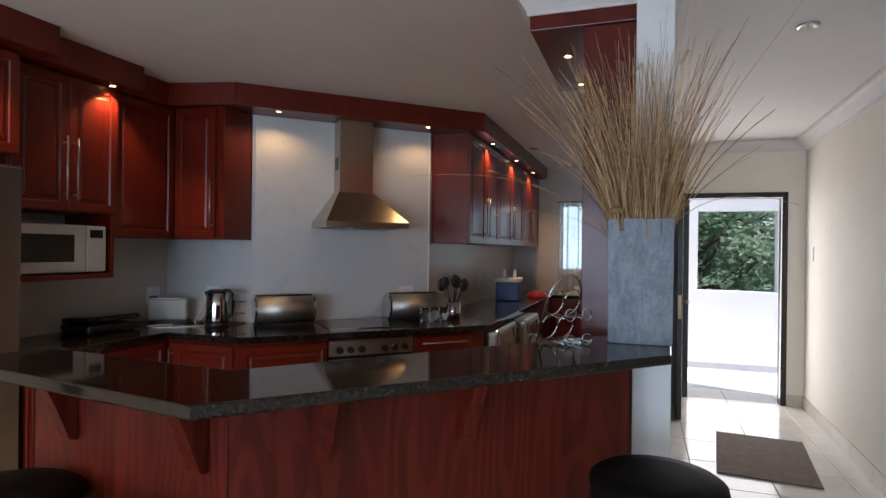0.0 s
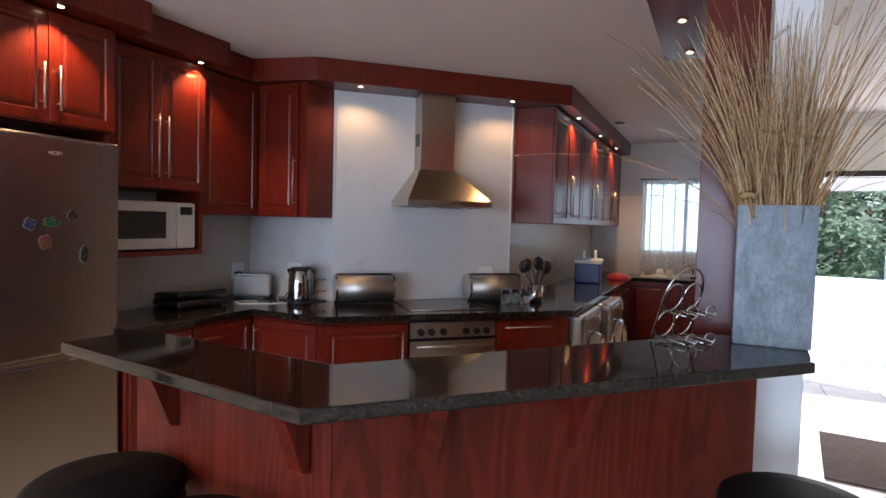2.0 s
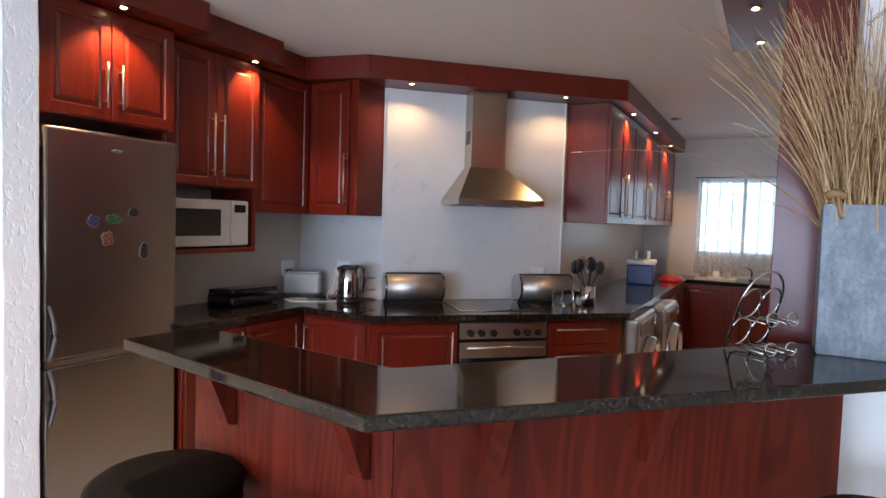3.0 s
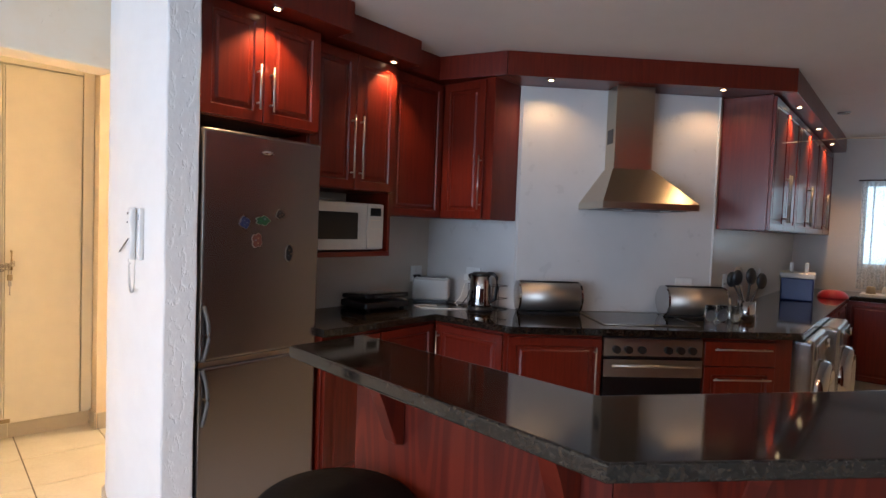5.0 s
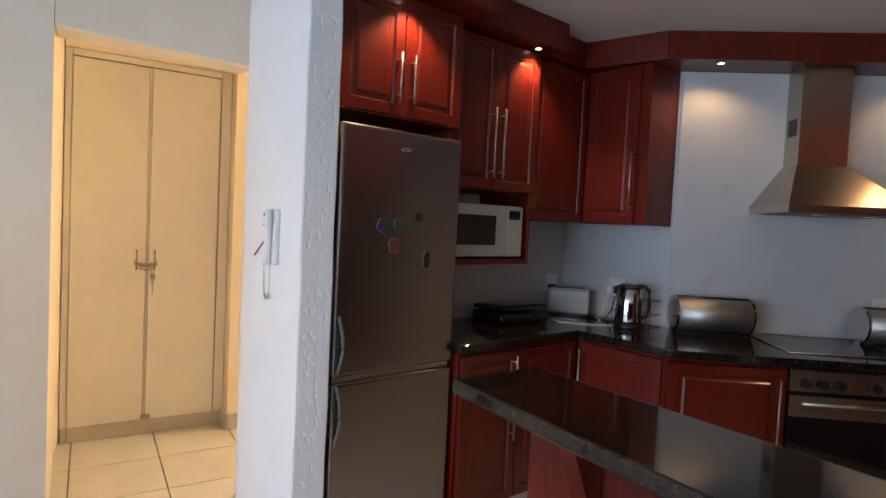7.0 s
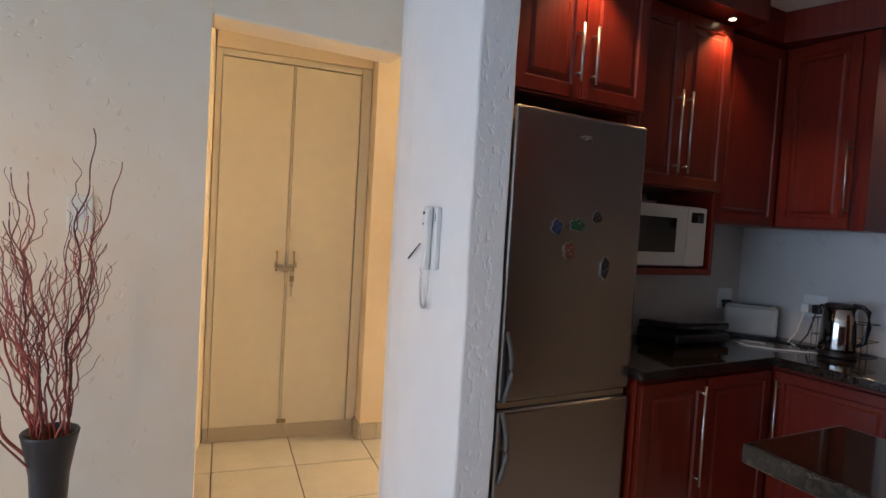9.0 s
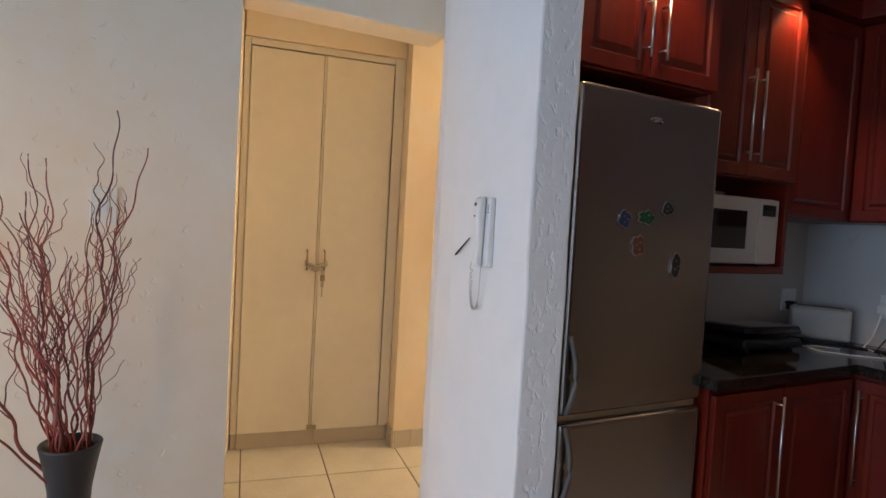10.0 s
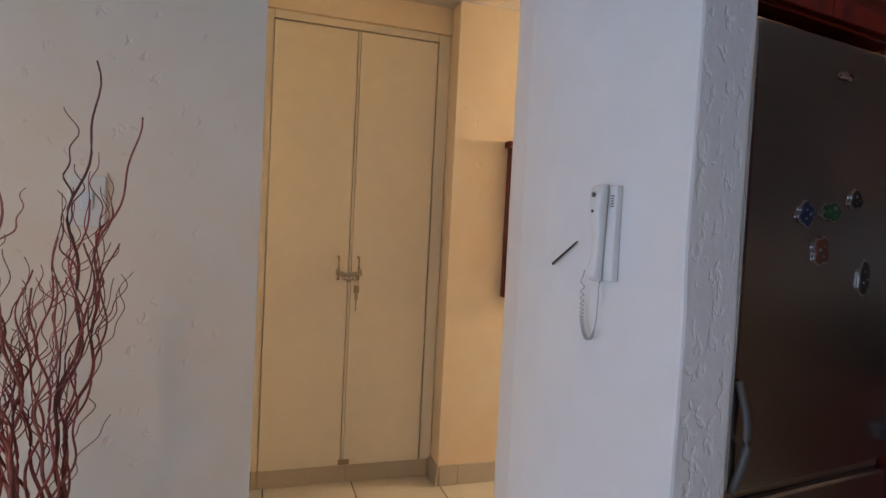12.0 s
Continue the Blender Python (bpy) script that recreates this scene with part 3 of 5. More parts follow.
unit("base_cabinet", DP(-0.165, 0.61), "red mahogany base cupboard beside the oven", 0.548, 0.52, 0.10, TOP - 0.042,
     [(0.02, 0.545, 0.11, 0.838, (0.503, 0.42, 0.795))], "base cupboards")
unit("base_cabinet", DP(0.956, 0.61), "red mahogany drawer unit with long steel handles", 0.54, 0.52, 0.10, TOP - 0.042,
     [(0.01, 0.43, 0.70, 0.838, (0.797, 0.055, 0.39, "flat")), (0.01, 0.43, 0.42, 0.695, (0.628, 0.055, 0.39, "flat")), (0.01, 0.43, 0.11, 0.415, (0.33, 0.055, 0.39, "flat"))], "base cupboards")
unit("base_cabinet", pose(-0.925, 5.75, 0, 0, 0, 90), "red mahogany base cupboard beyond the washing machines", 1.2, 0.5, 0.10, TOP - 0.032,
     [(0.0, 0.6, 0.11, 0.855, None), (0.6, 1.2, 0.11, 0.855, None)], "base cupboards")
unit("sink_cabinet", pose(-0.923, 7.02, 0), "red mahogany sink cupboard under the window", 1.03, 0.55, 0.10, TOP - 0.032,
     [(0.0, 0.5, 0.11, 0.855, None), (0.5, 1.0, 0.11, 0.855, None)], "base cupboards")
tagged(part("plinth", prism(B(), [(-2.66, 2.11), (-2.66, 2.99), (-2.14, 2.99), (-0.99, 4.13), (-0.99, 7.08), (0.1, 7.08), (0.1, 7.12), (-1.03, 7.12), (-1.03, 4.15), (-2.15, 3.03), (-2.70, 3.03), (-2.70, 2.11)], 0, 0.098), SKIRT),
       "pale tiled plinth under the base cupboards", "plinth", kind="structure")

# worktop
tagged(part("worktop", prism(B(), [(WEST + 0.003, 2.09), (-2.60, 2.09), (-2.60, 2.915), (-2.069, 2.915), (-0.88, 4.067), (-0.88, 6.99), (0.105, 6.99), (0.105, BACK - 0.003), (RUN + 0.003, BACK - 0.003), (RUN + 0.003, 4.424), (-2.432, 3.487), (WEST + 0.003, 3.487)], TOP - 0.04, TOP, 0.006), GRANITE),
       "polished black granite worktop round the kitchen", "worktop")
tagged(part("splash_panel", box(B(), 0.012, 1.325, 0.0, 0.01, TOP + 0.001, SOFFIT - 0.001, 0.002), SPLASH), "pale grey splashback panel behind the hob", "panel").matrix_world = DP(0, 0.012)
part("edge_strip", box(B(), 1.318, 1.33, -0.006, 0.012, TOP + 0.001, SOFFIT - 0.001, 0.002), WHITE_PLASTIC, bpy.data.objects["splash_panel"], "white edge strip")

# hood
hood = thing("cooker_hood", DP(0.405, 0.015), "brushed steel cooker hood with a sloping canopy", "cooker hood")
HW, HD = 0.575, 0.445
bm = B()
z0, z1, z2 = 1.563, 1.60, 1.82
ring = [[(0, 0), (HW, 0), (HW, -HD), (0, -HD)], [(0, 0), (HW, 0), (HW, -HD), (0, -HD)], [(0.155, 0), (HW - 0.165, 0), (HW - 0.165, -0.162), (0.155, -0.162)]]
vs = [[bm.verts.new((x, y, z)) for x, y in rr] for rr, z in zip(ring, (z0, z1, z2))]
for p, q in zip(vs, vs[1:]):
    for j in range(4):
        bm.faces.new((p[j], p[(j + 1) % 4], q[(j + 1) % 4], q[j]))
bm.faces.new(vs[0])
bm.faces.new(vs[2])
part("canopy", bm, HOOD_STEEL, hood)
part("chimney", box(B(), 0.16, HW - 0.17, -0.155, 0, z2 - 0.002, SOFFIT - 0.001, 0.002), HOOD_STEEL, hood)
part("grease_filter", box(B(), 0.05, HW - 0.05, -HD + 0.05, -0.05, z0 - 0.004, z0 - 0.001), BLACK, hood)
part("vent", box(B(), 0.1585, 0.1598, -0.125, -0.03, 1.98, 2.07), BLACK, hood, "dark side vent")
for xx in (0.17, 0.40):
    part("lamp_lens", lathe(B(), [(0.001, z0 - 0.008), (0.028, z0 - 0.008), (0.03, z0 - 0.0045)], xx, -HD + 0.06, 16), WHITE_PLASTIC, hood, "unlit hood lamp")

# oven and hob
oven = thing("oven", DP(0.386, 0.615), "built-in steel oven with black glass door and knobs", "oven")
part("body", box(B(), 0.002, 0.566, 0.004, 0.52, 0.11, 0.856), BLACK, oven)
cp = part("control_panel", box(B(), 0.002, 0.566, -0.018, 0.003, 0.747, 0.844, 0.003), STEEL, oven, "brushed steel control panel")
for i, xx in enumerate((0.068, 0.136, 0.212, 0.362, 0.432, 0.50)):
    part("knob", tube(B(), [(xx, -0.018, 0.785), (xx, -0.046, 0.785)], 0.021, 16), BLACK, cp, "black knob")
part("door", box(B(), 0.002, 0.566, -0.018, 0.003, 0.14, 0.735, 0.003), BLACK_GLASS, oven, "black glass oven door")
part("door_band", box(B(), 0.002, 0.566, -0.024, -0.0185, 0.632, 0.728, 0.002), STEEL, oven, "steel band across the oven door")
bm = tube(B(), [(0.04, -0.055, 0.70), (0.53, -0.055, 0.70)], 0.009, 10)
for xx in (0.07, 0.50):
    tube(bm, [(xx, -0.02, 0.70), (xx, -0.055, 0.70)], 0.006, 8)
part("handle", bm, STEEL, oven)
hob = thing("hob", DP(0.42, 0.54), "black glass ceramic hob let into the worktop", "hob")
part("glass", box(B(), 0, 0.56, 0, 0.48, TOP + 0.001, TOP + 0.006, 0.002), BLACK_GLASS, hob)
bm = B()
for p in ([(0, 0), (0.56, 0)], [(0.56, 0), (0.56, 0.48)], [(0.56, 0.48), (0, 0.48)], [(0, 0.48), (0, 0)]):
    tube(bm, [(x, y, TOP + 0.004) for x, y in p], 0.004, 6)
part("rim", bm, STEEL, hob, "thin steel rim")

# fridge
fr = thing("fridge", WP(-2.652, 1.487), "tall grey steel fridge freezer with magnets on its door", "fridge")
part("body", box(B(), 0.004, 0.591, 0.06, 0.51, 0.03, 1.785, 0.006), STEEL_V, fr)
fd = part("fridge_door", box(B(), 0.0, 0.595, 0, 0.056, 0.825, 1.79, 0.014, 3), STEEL_V, fr)
zd = part("freezer_door", box(B(), 0.0, 0.595, 0, 0.056, 0.06, 0.80, 0.014, 3), STEEL_V, fr)
part("gap_strip", box(B(), 0.01, 0.585, 0.02, 0.058, 0.801, 0.824), STEEL, fr, "pale strip between the doors")


def fridge_handle(z0, z1, parent):
    pts = []
    for i in range(13):
        s = i / 12
        pts.append((0.016 + 0.016 * math.sin(math.pi * s), -0.002 - 0.016 * math.sin(math.pi * s), z0 + (z1 - z0) * s))
    part("handle", tube(B(), pts, 0.0085, 10), HANDLE_GREY, parent, "curved grey handle")


fridge_handle(0.83, 1.06, fd)
fridge_handle(0.56, 0.795, zd)
bm = B()
lathe(bm, [(0.001, -0.002), (0.03, -0.002), (0.032, 0.0)], n=24)
for v in bm.verts:
    v.co = Vector((0.30 + v.co.x, v.co.z - 0.001, 1.715 + v.co.y * 0.3))
part("badge", bm, CHROME, fd, "small oval chrome badge")

# bar
BL, BC, BR = (-1.65, 1.20), (-0.733, 1.075), (0.207, 2.075)


def inset_line(p, q, s):
    p, q = Vector(p), Vector(q)
    t = (q - p).normalized()
    return p + Vector((-t.y, t.x)) * s, q + Vector((-t.y, t.x)) * s, t


bar = thing("breakfast_bar", pose(0, 0, 0), "red mahogany bar front with grain and shaped corbels", "bar")
part("bar_top", prism(B(), [BL, BC, BR, (0.219, 2.398), (-0.04, 2.398), (-0.885, 1.385), (-1.64, 1.445)], BAR - 0.031, BAR, 0.006), GRANITE, bar, "polished black granite top with an angled corner")
S = 0.19
corner = Vector((BC[0] - 0.377 * S, BC[1] + 1.061 * S))
corner2 = Vector((BC[0] - 0.377 * (S + 0.12), BC[1] + 1.061 * (S + 0.12)))
_, _, tL = inset_line(BL, BC, S)
_, _, tR = inset_line(BC, BR, S)
nL, nR = Vector((-tL.y, tL.x)), Vector((-tR.y, tR.x))
left_end = corner - tL * 0.79
part("panel", prism(B(), [tuple(left_end), tuple(corner), tuple(corner2), tuple(left_end + nL * 0.12)], 0.0, BAR - 0.033), BARWOOD, bar)
LR = 1.29
right_end = corner + tR * LR
part("panel", prism(B(), [tuple(corner + tR * 0.002), tuple(right_end), tuple(right_end + nR * 0.12), tuple(corner2 + tR * 0.002)], 0.0, BAR - 0.033), BARWOOD, bar)


def corbel(p, t, nrm):
    """A tapered bracket under the overhang."""
    bm = B()
    prof = [(0.0, 0.0), (0.10, 0.0), (0.10, -0.012), (0.066, -0.085), (0.04, -0.15), (0.026, -0.19), (0.0, -0.198)]
    sides = []
    for s in (-0.022, 0.022):
        sides.append([bm.verts.new((p.x + t.x * s - nrm.x * (d + 0.001), p.y + t.y * s - nrm.y * (d + 0.001), BAR - 0.0325 + z)) for d, z in prof])
    bm.faces.new(sides[0])
    bm.faces.new(sides[1][::-1])
    for j in range(len(prof)):
        k = (j + 1) % len(prof)
        bm.faces.new((sides[0][j], sides[0][k], sides[1][k], sides[1][j]))
    bmesh.ops.bevel(bm, geom=bm.edges[:], offset=0.003, segments=1, affect="EDGES")
    part("corbel", bm, BARWOOD, bar)


for d in (0.60, 0.085):
    corbel(corner - tL * d, tL, nL)
for d in (0.22, 0.645):
    corbel(corner + tR * d, tR, nR)


# ---- passage, door and outside ----
fd1 = thing("door_frame", pose(0, 0, 0), "dark brown wooden frame of the front door", "door frame")
part("jamb", box(B(), DX0 + 0.001, DX0 + 0.05, DY - 0.015, DY + 0.12, 0.0, DZ - 0.002, 0.004), DARK_WOOD, fd1)
part("jamb", box(B(), DX1 - 0.05, DX1 - 0.001, DY - 0.015, DY + 0.12, 0.0, DZ - 0.002, 0.004), DARK_WOOD, fd1)
part("head", box(B(), DX0 + 0.051, DX1 - 0.051, DY - 0.015, DY + 0.12, DZ - 0.052, DZ - 0.002, 0.004), DARK_WOOD, fd1)
leaf = thing("front_door", pose(0.40, 5.41, 0), "dark brown wooden front door standing open", "door")
lb = part("door_leaf", box(B(), 0, 0.042, 0, 0.87, 0.008, 2.02, 0.004), DARK_WOOD, leaf)
bm = tube(B(), [(0.043, 0.06, 1.0), (0.085, 0.06, 1.0)], 0.008, 10)
tube(bm, [(0.085, 0.06, 0.985), (0.085, 0.06, 1.015)], 0.014, 12)
part("knob", bm, BRASS, lb, "small brass door knob")
part("lock_plate", box(B(), 0.008, 0.034, -0.003, -0.0005, 0.86, 1.06, 0.001), BRASS, lb, "brass lock plate")

tagged(part("door_mat", box(B(), -0.293, 0.293, -0.47, 0.47, 0.001, 0.012, 0.004), MAT), "brown woven door mat on the tiled floor", "mat").matrix_world = pose(0.928, 4.692, 0, 0, 0, -6)
dl = thing("ceiling_downlight", pose(0.83, 3.22, CEIL), "round unlit chrome downlight in the ceiling", "lamp")
part("ring", lathe(B(), [(0.03, -0.001), (0.048, -0.001), (0.05, -0.005), (0.044, -0.01), (0.032, -0.008)], n=28), CHROME, dl)
part("reflector", lathe(B(), [(0.017, -0.003), (0.029, -0.006), (0.0295, -0.001), (0.017, -0.001)], n=24), GREY, dl, "dark inner ring")
part("lens", lathe(B(), [(0.001, -0.004), (0.016, -0.004), (0.0165, -0.001)], n=20), GLASS, dl)
dl2 = copy_thing(dl, pose(-0.95, 6.1, CEIL))


def switch_plate(m, label, w=0.075, h=0.12, mat=None):
    s = thing("light_switch", m, label, "switch", "light switches")
    part("plate", box(B(), -w / 2, w / 2, -0.009, -0.0005, -h / 2, h / 2, 0.003), mat or WHITE_PLASTIC, s)
    part("rocker", box(B(), -0.012, 0.012, -0.013, -0.0095, -0.02, 0.02, 0.002), WHITE_PLASTIC, s)
    return s


switch_plate(pose(east(6.02), 6.02, 1.42, 0, 0, -90), "white light switch on the cream passage wall")
switch_plate(pose(LW, 0.292, 1.36, 0, 0, 90), "white light switch on the cream rough wall", mat=CUPBOARD)
switch_plate(pose(LW, -0.01, 1.20, 0, 0, 90), "white light switch on the cream rough wall", mat=CUPBOARD)

tagged(part("ground", box(B(), -60, 60, 8.2, 90, -0.6, -0.3), GRASS), "green ground outside", "ground", kind="structure")
tagged(part("porch", box(B(), 0.4, 3.0, 6.772, 7.904, -0.15, 0.0), OUTER), "pale porch floor outside the front door", "porch", kind="structure")
pw = tagged(part("porch_wall", box(B(), -0.6, 3.0, 7.92, 8.12, -0.02, 0.955, 0.01), OUTER), "low white porch wall outside the front door", "wall", kind="structure")
part("base_band", box(B(), -0.6, 3.0, 7.905, 7.918, -0.02, 0.075), plain("grey_band", (0.42, 0.43, 0.44), 0.7), pw)
tagged(part("porch_post_1", box(B(), 0.3, 0.765, 7.93, 8.11, 0.956, 2.6), OUTER), "white porch post", "post", kind="structure")
tagged(part("porch_post_2", box(B(), 1.64, 2.1, 7.93, 8.11, 0.956, 2.6), OUTER), "white porch post", "post", kind="structure")
tagged(part("porch_beam", box(B(), 0.766, 1.639, 7.93, 8.11, 1.93, 2.6), OUTER), "white porch beam", "beam", kind="structure")


def leafy_tree(x, y, height, spread, seed):
    rnd = random.Random(seed)
    tr = thing("tree", pose(x, y, -0.3), "leafy green tree beyond the porch wall", "tree", "trees")
    bm = tube(B(), [(0, 0, 0), (0.05, 0, height * 0.3), (-0.05, 0.1, height * 0.6)], 0.14, 10, 0.07)
    for i in range(9):
        a = rnd.uniform(0, 6.28)
        z = height * rnd.uniform(0.2, 0.6)
        r = spread * rnd.uniform(0.5, 0.9)
        tube(bm, [(0, 0, z), (r * 0.5 * math.cos(a), r * 0.5 * math.sin(a), z + 0.3), (r * math.cos(a), r * math.sin(a), z + rnd.uniform(0.3, 1.0))], 0.05, 6, 0.012)
    part("trunk", bm, BARK, tr)
    verts, faces = [], []
    for c in range(170):
        a, b = rnd.uniform(0, 6.28), rnd.uniform(-0.95, 1.0)
        rr = spread * math.sqrt(max(0.05, 1 - b * b)) * rnd.uniform(0.45, 1.05)
        cc = Vector((rr * math.cos(a), rr * math.sin(a), height * 0.55 + b * height * 0.48))
        size = rnd.uniform(0.18, 0.42)
        for k in range(60):
            d = Vector((rnd.gauss(0, 1), rnd.gauss(0, 1), rnd.gauss(0, 0.8)))
            p = cc + d * size * 0.5
            t1 = Vector((rnd.gauss(0, 1), rnd.gauss(0, 1), rnd.gauss(0, 0.5))).normalized()
            t2 = t1.cross(Vector((rnd.gauss(0, 1), rnd.gauss(0, 1), rnd.gauss(0, 1)))).normalized()
            s = rnd.uniform(0.045, 0.085)
            i0 = len(verts)
            verts += [p - t1 * s, p + t2 * s * 0.4, p + t1 * s, p - t2 * s * 0.4]
            faces.append((i0, i0 + 1, i0 + 2, i0 + 3))
    me = bpy.data.meshes.new("crown")
    me.from_pydata(verts, [], faces)
    me.materials.append(LEAF)
    crown = new("crown", me)
    crown.parent = tr
    tagged(crown, kind="stuff")


for i, (x, y, hh, sp) in enumerate(((1.0, 11.6, 3.6, 1.5), (2.6, 12.4, 4.0, 1.7), (-0.6, 12.6, 4.0, 1.6), (1.6, 14.5, 5.2, 2.2), (3.9, 14.0, 5.0, 2.1))):
    leafy_tree(x, y, hh, sp, 40 + i)

# window at the back of the kitchen
win = tagged(part("window_1", box(B(), WX0 + 0.001, WX1 - 0.001, BACK + 0.12, BACK + 0.126, WZ0 + 0.001, WZ1 - 0.001), GLASS), "clear glass window with bars behind lace", "window", kind="structure")
win.visible_shadow = False
bm = B()
for p, q in (((WX0, WZ0), (WX1, WZ0)), ((WX0, WZ1), (WX1, WZ1)), ((WX0, WZ0), (WX0, WZ1)), ((WX1, WZ0), (WX1, WZ1)), ((-0.4, WZ0), (-0.4, WZ1))):
    box(bm, min(p[0], q[0]) - 0.02, max(p[0], q[0]) + 0.02, BACK + 0.10, BACK + 0.118, min(p[1], q[1]) - 0.02, max(p[1], q[1]) + 0.02)
part("window_frame", bm, OUTER, win)
for i in range(7):
    xx = WX0 + 0.08 + i * 0.135
    part("bar", tube(B(), [(xx, BACK + 0.07, WZ0), (xx, BACK + 0.07, WZ1)], 0.006, 6), BLACK, win, "dark burglar bar")
for xx in (-0.78, -0.45, -0.12):
    for s in (-1, 1):
        part("bar", tube(B(), [(xx - 0.1, BACK + 0.07, 1.6), (xx, BACK + 0.07, 1.6 + s * 0.16), (xx + 0.1, BACK + 0.07, 1.6)], 0.005, 6), BLACK, win)


def curtain(name, x0, x1, z0, z1, y, folds, mat, label):
    bm = B()
    n = 120
    rows = []
    for z in np.linspace(z1, z0, 14):
        k = (z1 - z) / (z1 - z0)
        rows.append([bm.verts.new((x0 + (x1 - x0) * i / n, y + 0.012 * (0.4 + 0.6 * k) * math.sin(folds * 6.283 * i / n + 0.8 * math.sin(i * 0.21)), z)) for i in range(n + 1)])
    for a, b in zip(rows, rows[1:]):
        for i in range(n):
            bm.faces.new((a[i], a[i + 1], b[i + 1], b[i])).smooth = True
    return tagged(part(name, bm, mat), label, "curtain")


LACE, ln, ll, lb2 = material("lace_net", 0.8)
lb2.inputs["Base Color"].default_value = (0.78, 0.82, 0.83, 1)
mixn, tr1, tl1 = ln.new("ShaderNodeMixShader"), ln.new("ShaderNodeBsdfTransparent"), ln.new("ShaderNodeBsdfTranslucent")
tl1.inputs[0].default_value = (0.8, 0.85, 0.86, 1)
add1 = ln.new("ShaderNodeMixShader")
add1.inputs[0].default_value = 0.5
ll.new(lb2.outputs[0], add1.inputs[1])
ll.new(tl1.outputs[0], add1.inputs[2])
hole = ramp(ln, ll, noise_tex(ln, ll, coords(ln, ll), 70.0, 2.0), [(0.3, (0.30, 0.30, 0.30)), (0.7, (0.52, 0.52, 0.52))])
ll.new(hole, mixn.inputs[0])
ll.new(tr1.outputs[0], mixn.inputs[1])
ll.new(add1.outputs[0], mixn.inputs[2])
ll.new(mixn.outputs[0], ln["Material Output"].inputs[0])
curtain("lace_curtain", WX0 - 0.02, WX1 + 0.02, WZ0 - 0.235, WZ1 + 0.02, BACK - 0.03, 17, LACE, "thin white lace curtain over the kitchen window")
tagged(part("curtain_rail", tube(B(), [(WX0 - 0.05, BACK - 0.03, WZ1 + 0.03), (0.1, BACK - 0.03, WZ1 + 0.03)], 0.008, 8), CHROME), "thin steel curtain rail", "rail")
tagged(part("tile_trim", box(B(), RUN + 0.35, WX0 - 0.03, BACK - 0.008, BACK - 0.001, 1.462, 1.475), SKIRT), "thin edge of the wall tiles", "trim", kind="structure")

# hall cupboard
hc = thing("hall_cupboard", pose(*hall(0, 0), 0, 0, 0, 90 - HALL), "cream built-in hall cupboard with two closed doors and padlock", "cupboard")
part("body", box(B(), 0.0, 0.85, 0.024, 0.53, 0.0, 2.34), CUPBOARD, hc)
for x0, x1 in ((-0.034, 0.001), (0.829, 0.892)):
    part("frame_post", box(B(), x0, x1, -0.004, 0.022, 0.092, 2.343, 0.004), CUPBOARD, hc)
part("frame_head", box(B(), 0.002, 0.828, -0.004, 0.022, 2.303, 2.343, 0.004), CUPBOARD, hc)
HD1 = []
for x0, x1 in ((0.004, 0.404), (0.420, 0.821)):
    HD1.append(part("door", box(B(), x0, x1, -0.012, 0.022, 0.094, 2.294, 0.003), CUPBOARD, hc))
part("cover_strip", box(B(), 0.4075, 0.4165, -0.016, 0.018, 0.096, 2.294, 0.002), CUPBOARD, hc)
for x, dd in ((0.352, HD1[0]), (0.452, HD1[1])):
    pts = [(x, -0.013, 1.168), (x, -0.042, 1.165), (x, -0.047, 1.11), (x, -0.042, 1.055), (x, -0.013, 1.052)]
    part("handle", tube(B(), pts, 0.006, 8), BRASS, dd, "old brass pull handle")


def chain_links(bm, x0, x1, y, z, sag, count):
    """Oval links, every second one turned on edge, along a hanging curve."""
    for i in range(count):
        s = (i + 0.5) / count
        c = Vector((x0 + (x1 - x0) * s, y - 0.004 * math.sin(s * 9.0), z - sag * math.sin(math.pi * s)))
        d = Vector((x1 - x0, 0, -sag * math.pi * math.cos(math.pi * s))).normalized()
        o = Vector((0, 1, 0)) if i % 2 else Vector((-d.z, 0, d.x))
        ring = [c + d * 0.011 * math.cos(a) + o * 0.007 * math.sin(a) for a in np.linspace(0, 6.2832, 11)]
        tube(bm, ring, 0.0026, 6)


for z, sag, y in ((1.103, 0.022, -0.056), (1.098, 0.046, -0.061), (1.086, 0.012, -0.064)):
    bm = B()
    chain_links(bm, 0.342, 0.462, y, z, sag, 9)
    part("chain", bm, STEEL, hc, "steel chain looped through both handles")
pl = part("padlock", box(B(), 0.428, 0.454, -0.077, -0.060, 0.99, 1.027, 0.004), BRASS, hc, "small brass padlock")
part("shackle", tube(B(), [(0.434, -0.068, 1.025), (0.434, -0.068, 1.05), (0.441, -0.068, 1.058), (0.448, -0.068, 1.05), (0.448, -0.068, 1.025)], 0.0026, 6), STEEL, pl)
part("key", box(B(), 0.437, 0.444, -0.071, -0.068, 0.90, 0.989), STEEL, pl)
part("key_bow", box(B(), 0.432, 0.449, -0.072, -0.067, 0.955, 0.988, 0.002), STEEL, pl)
part("bolt", box(B(), 0.395, 0.45, -0.0205, -0.0125, 0.10, 0.125, 0.002), BRASS, hc, "small bolt at the foot")

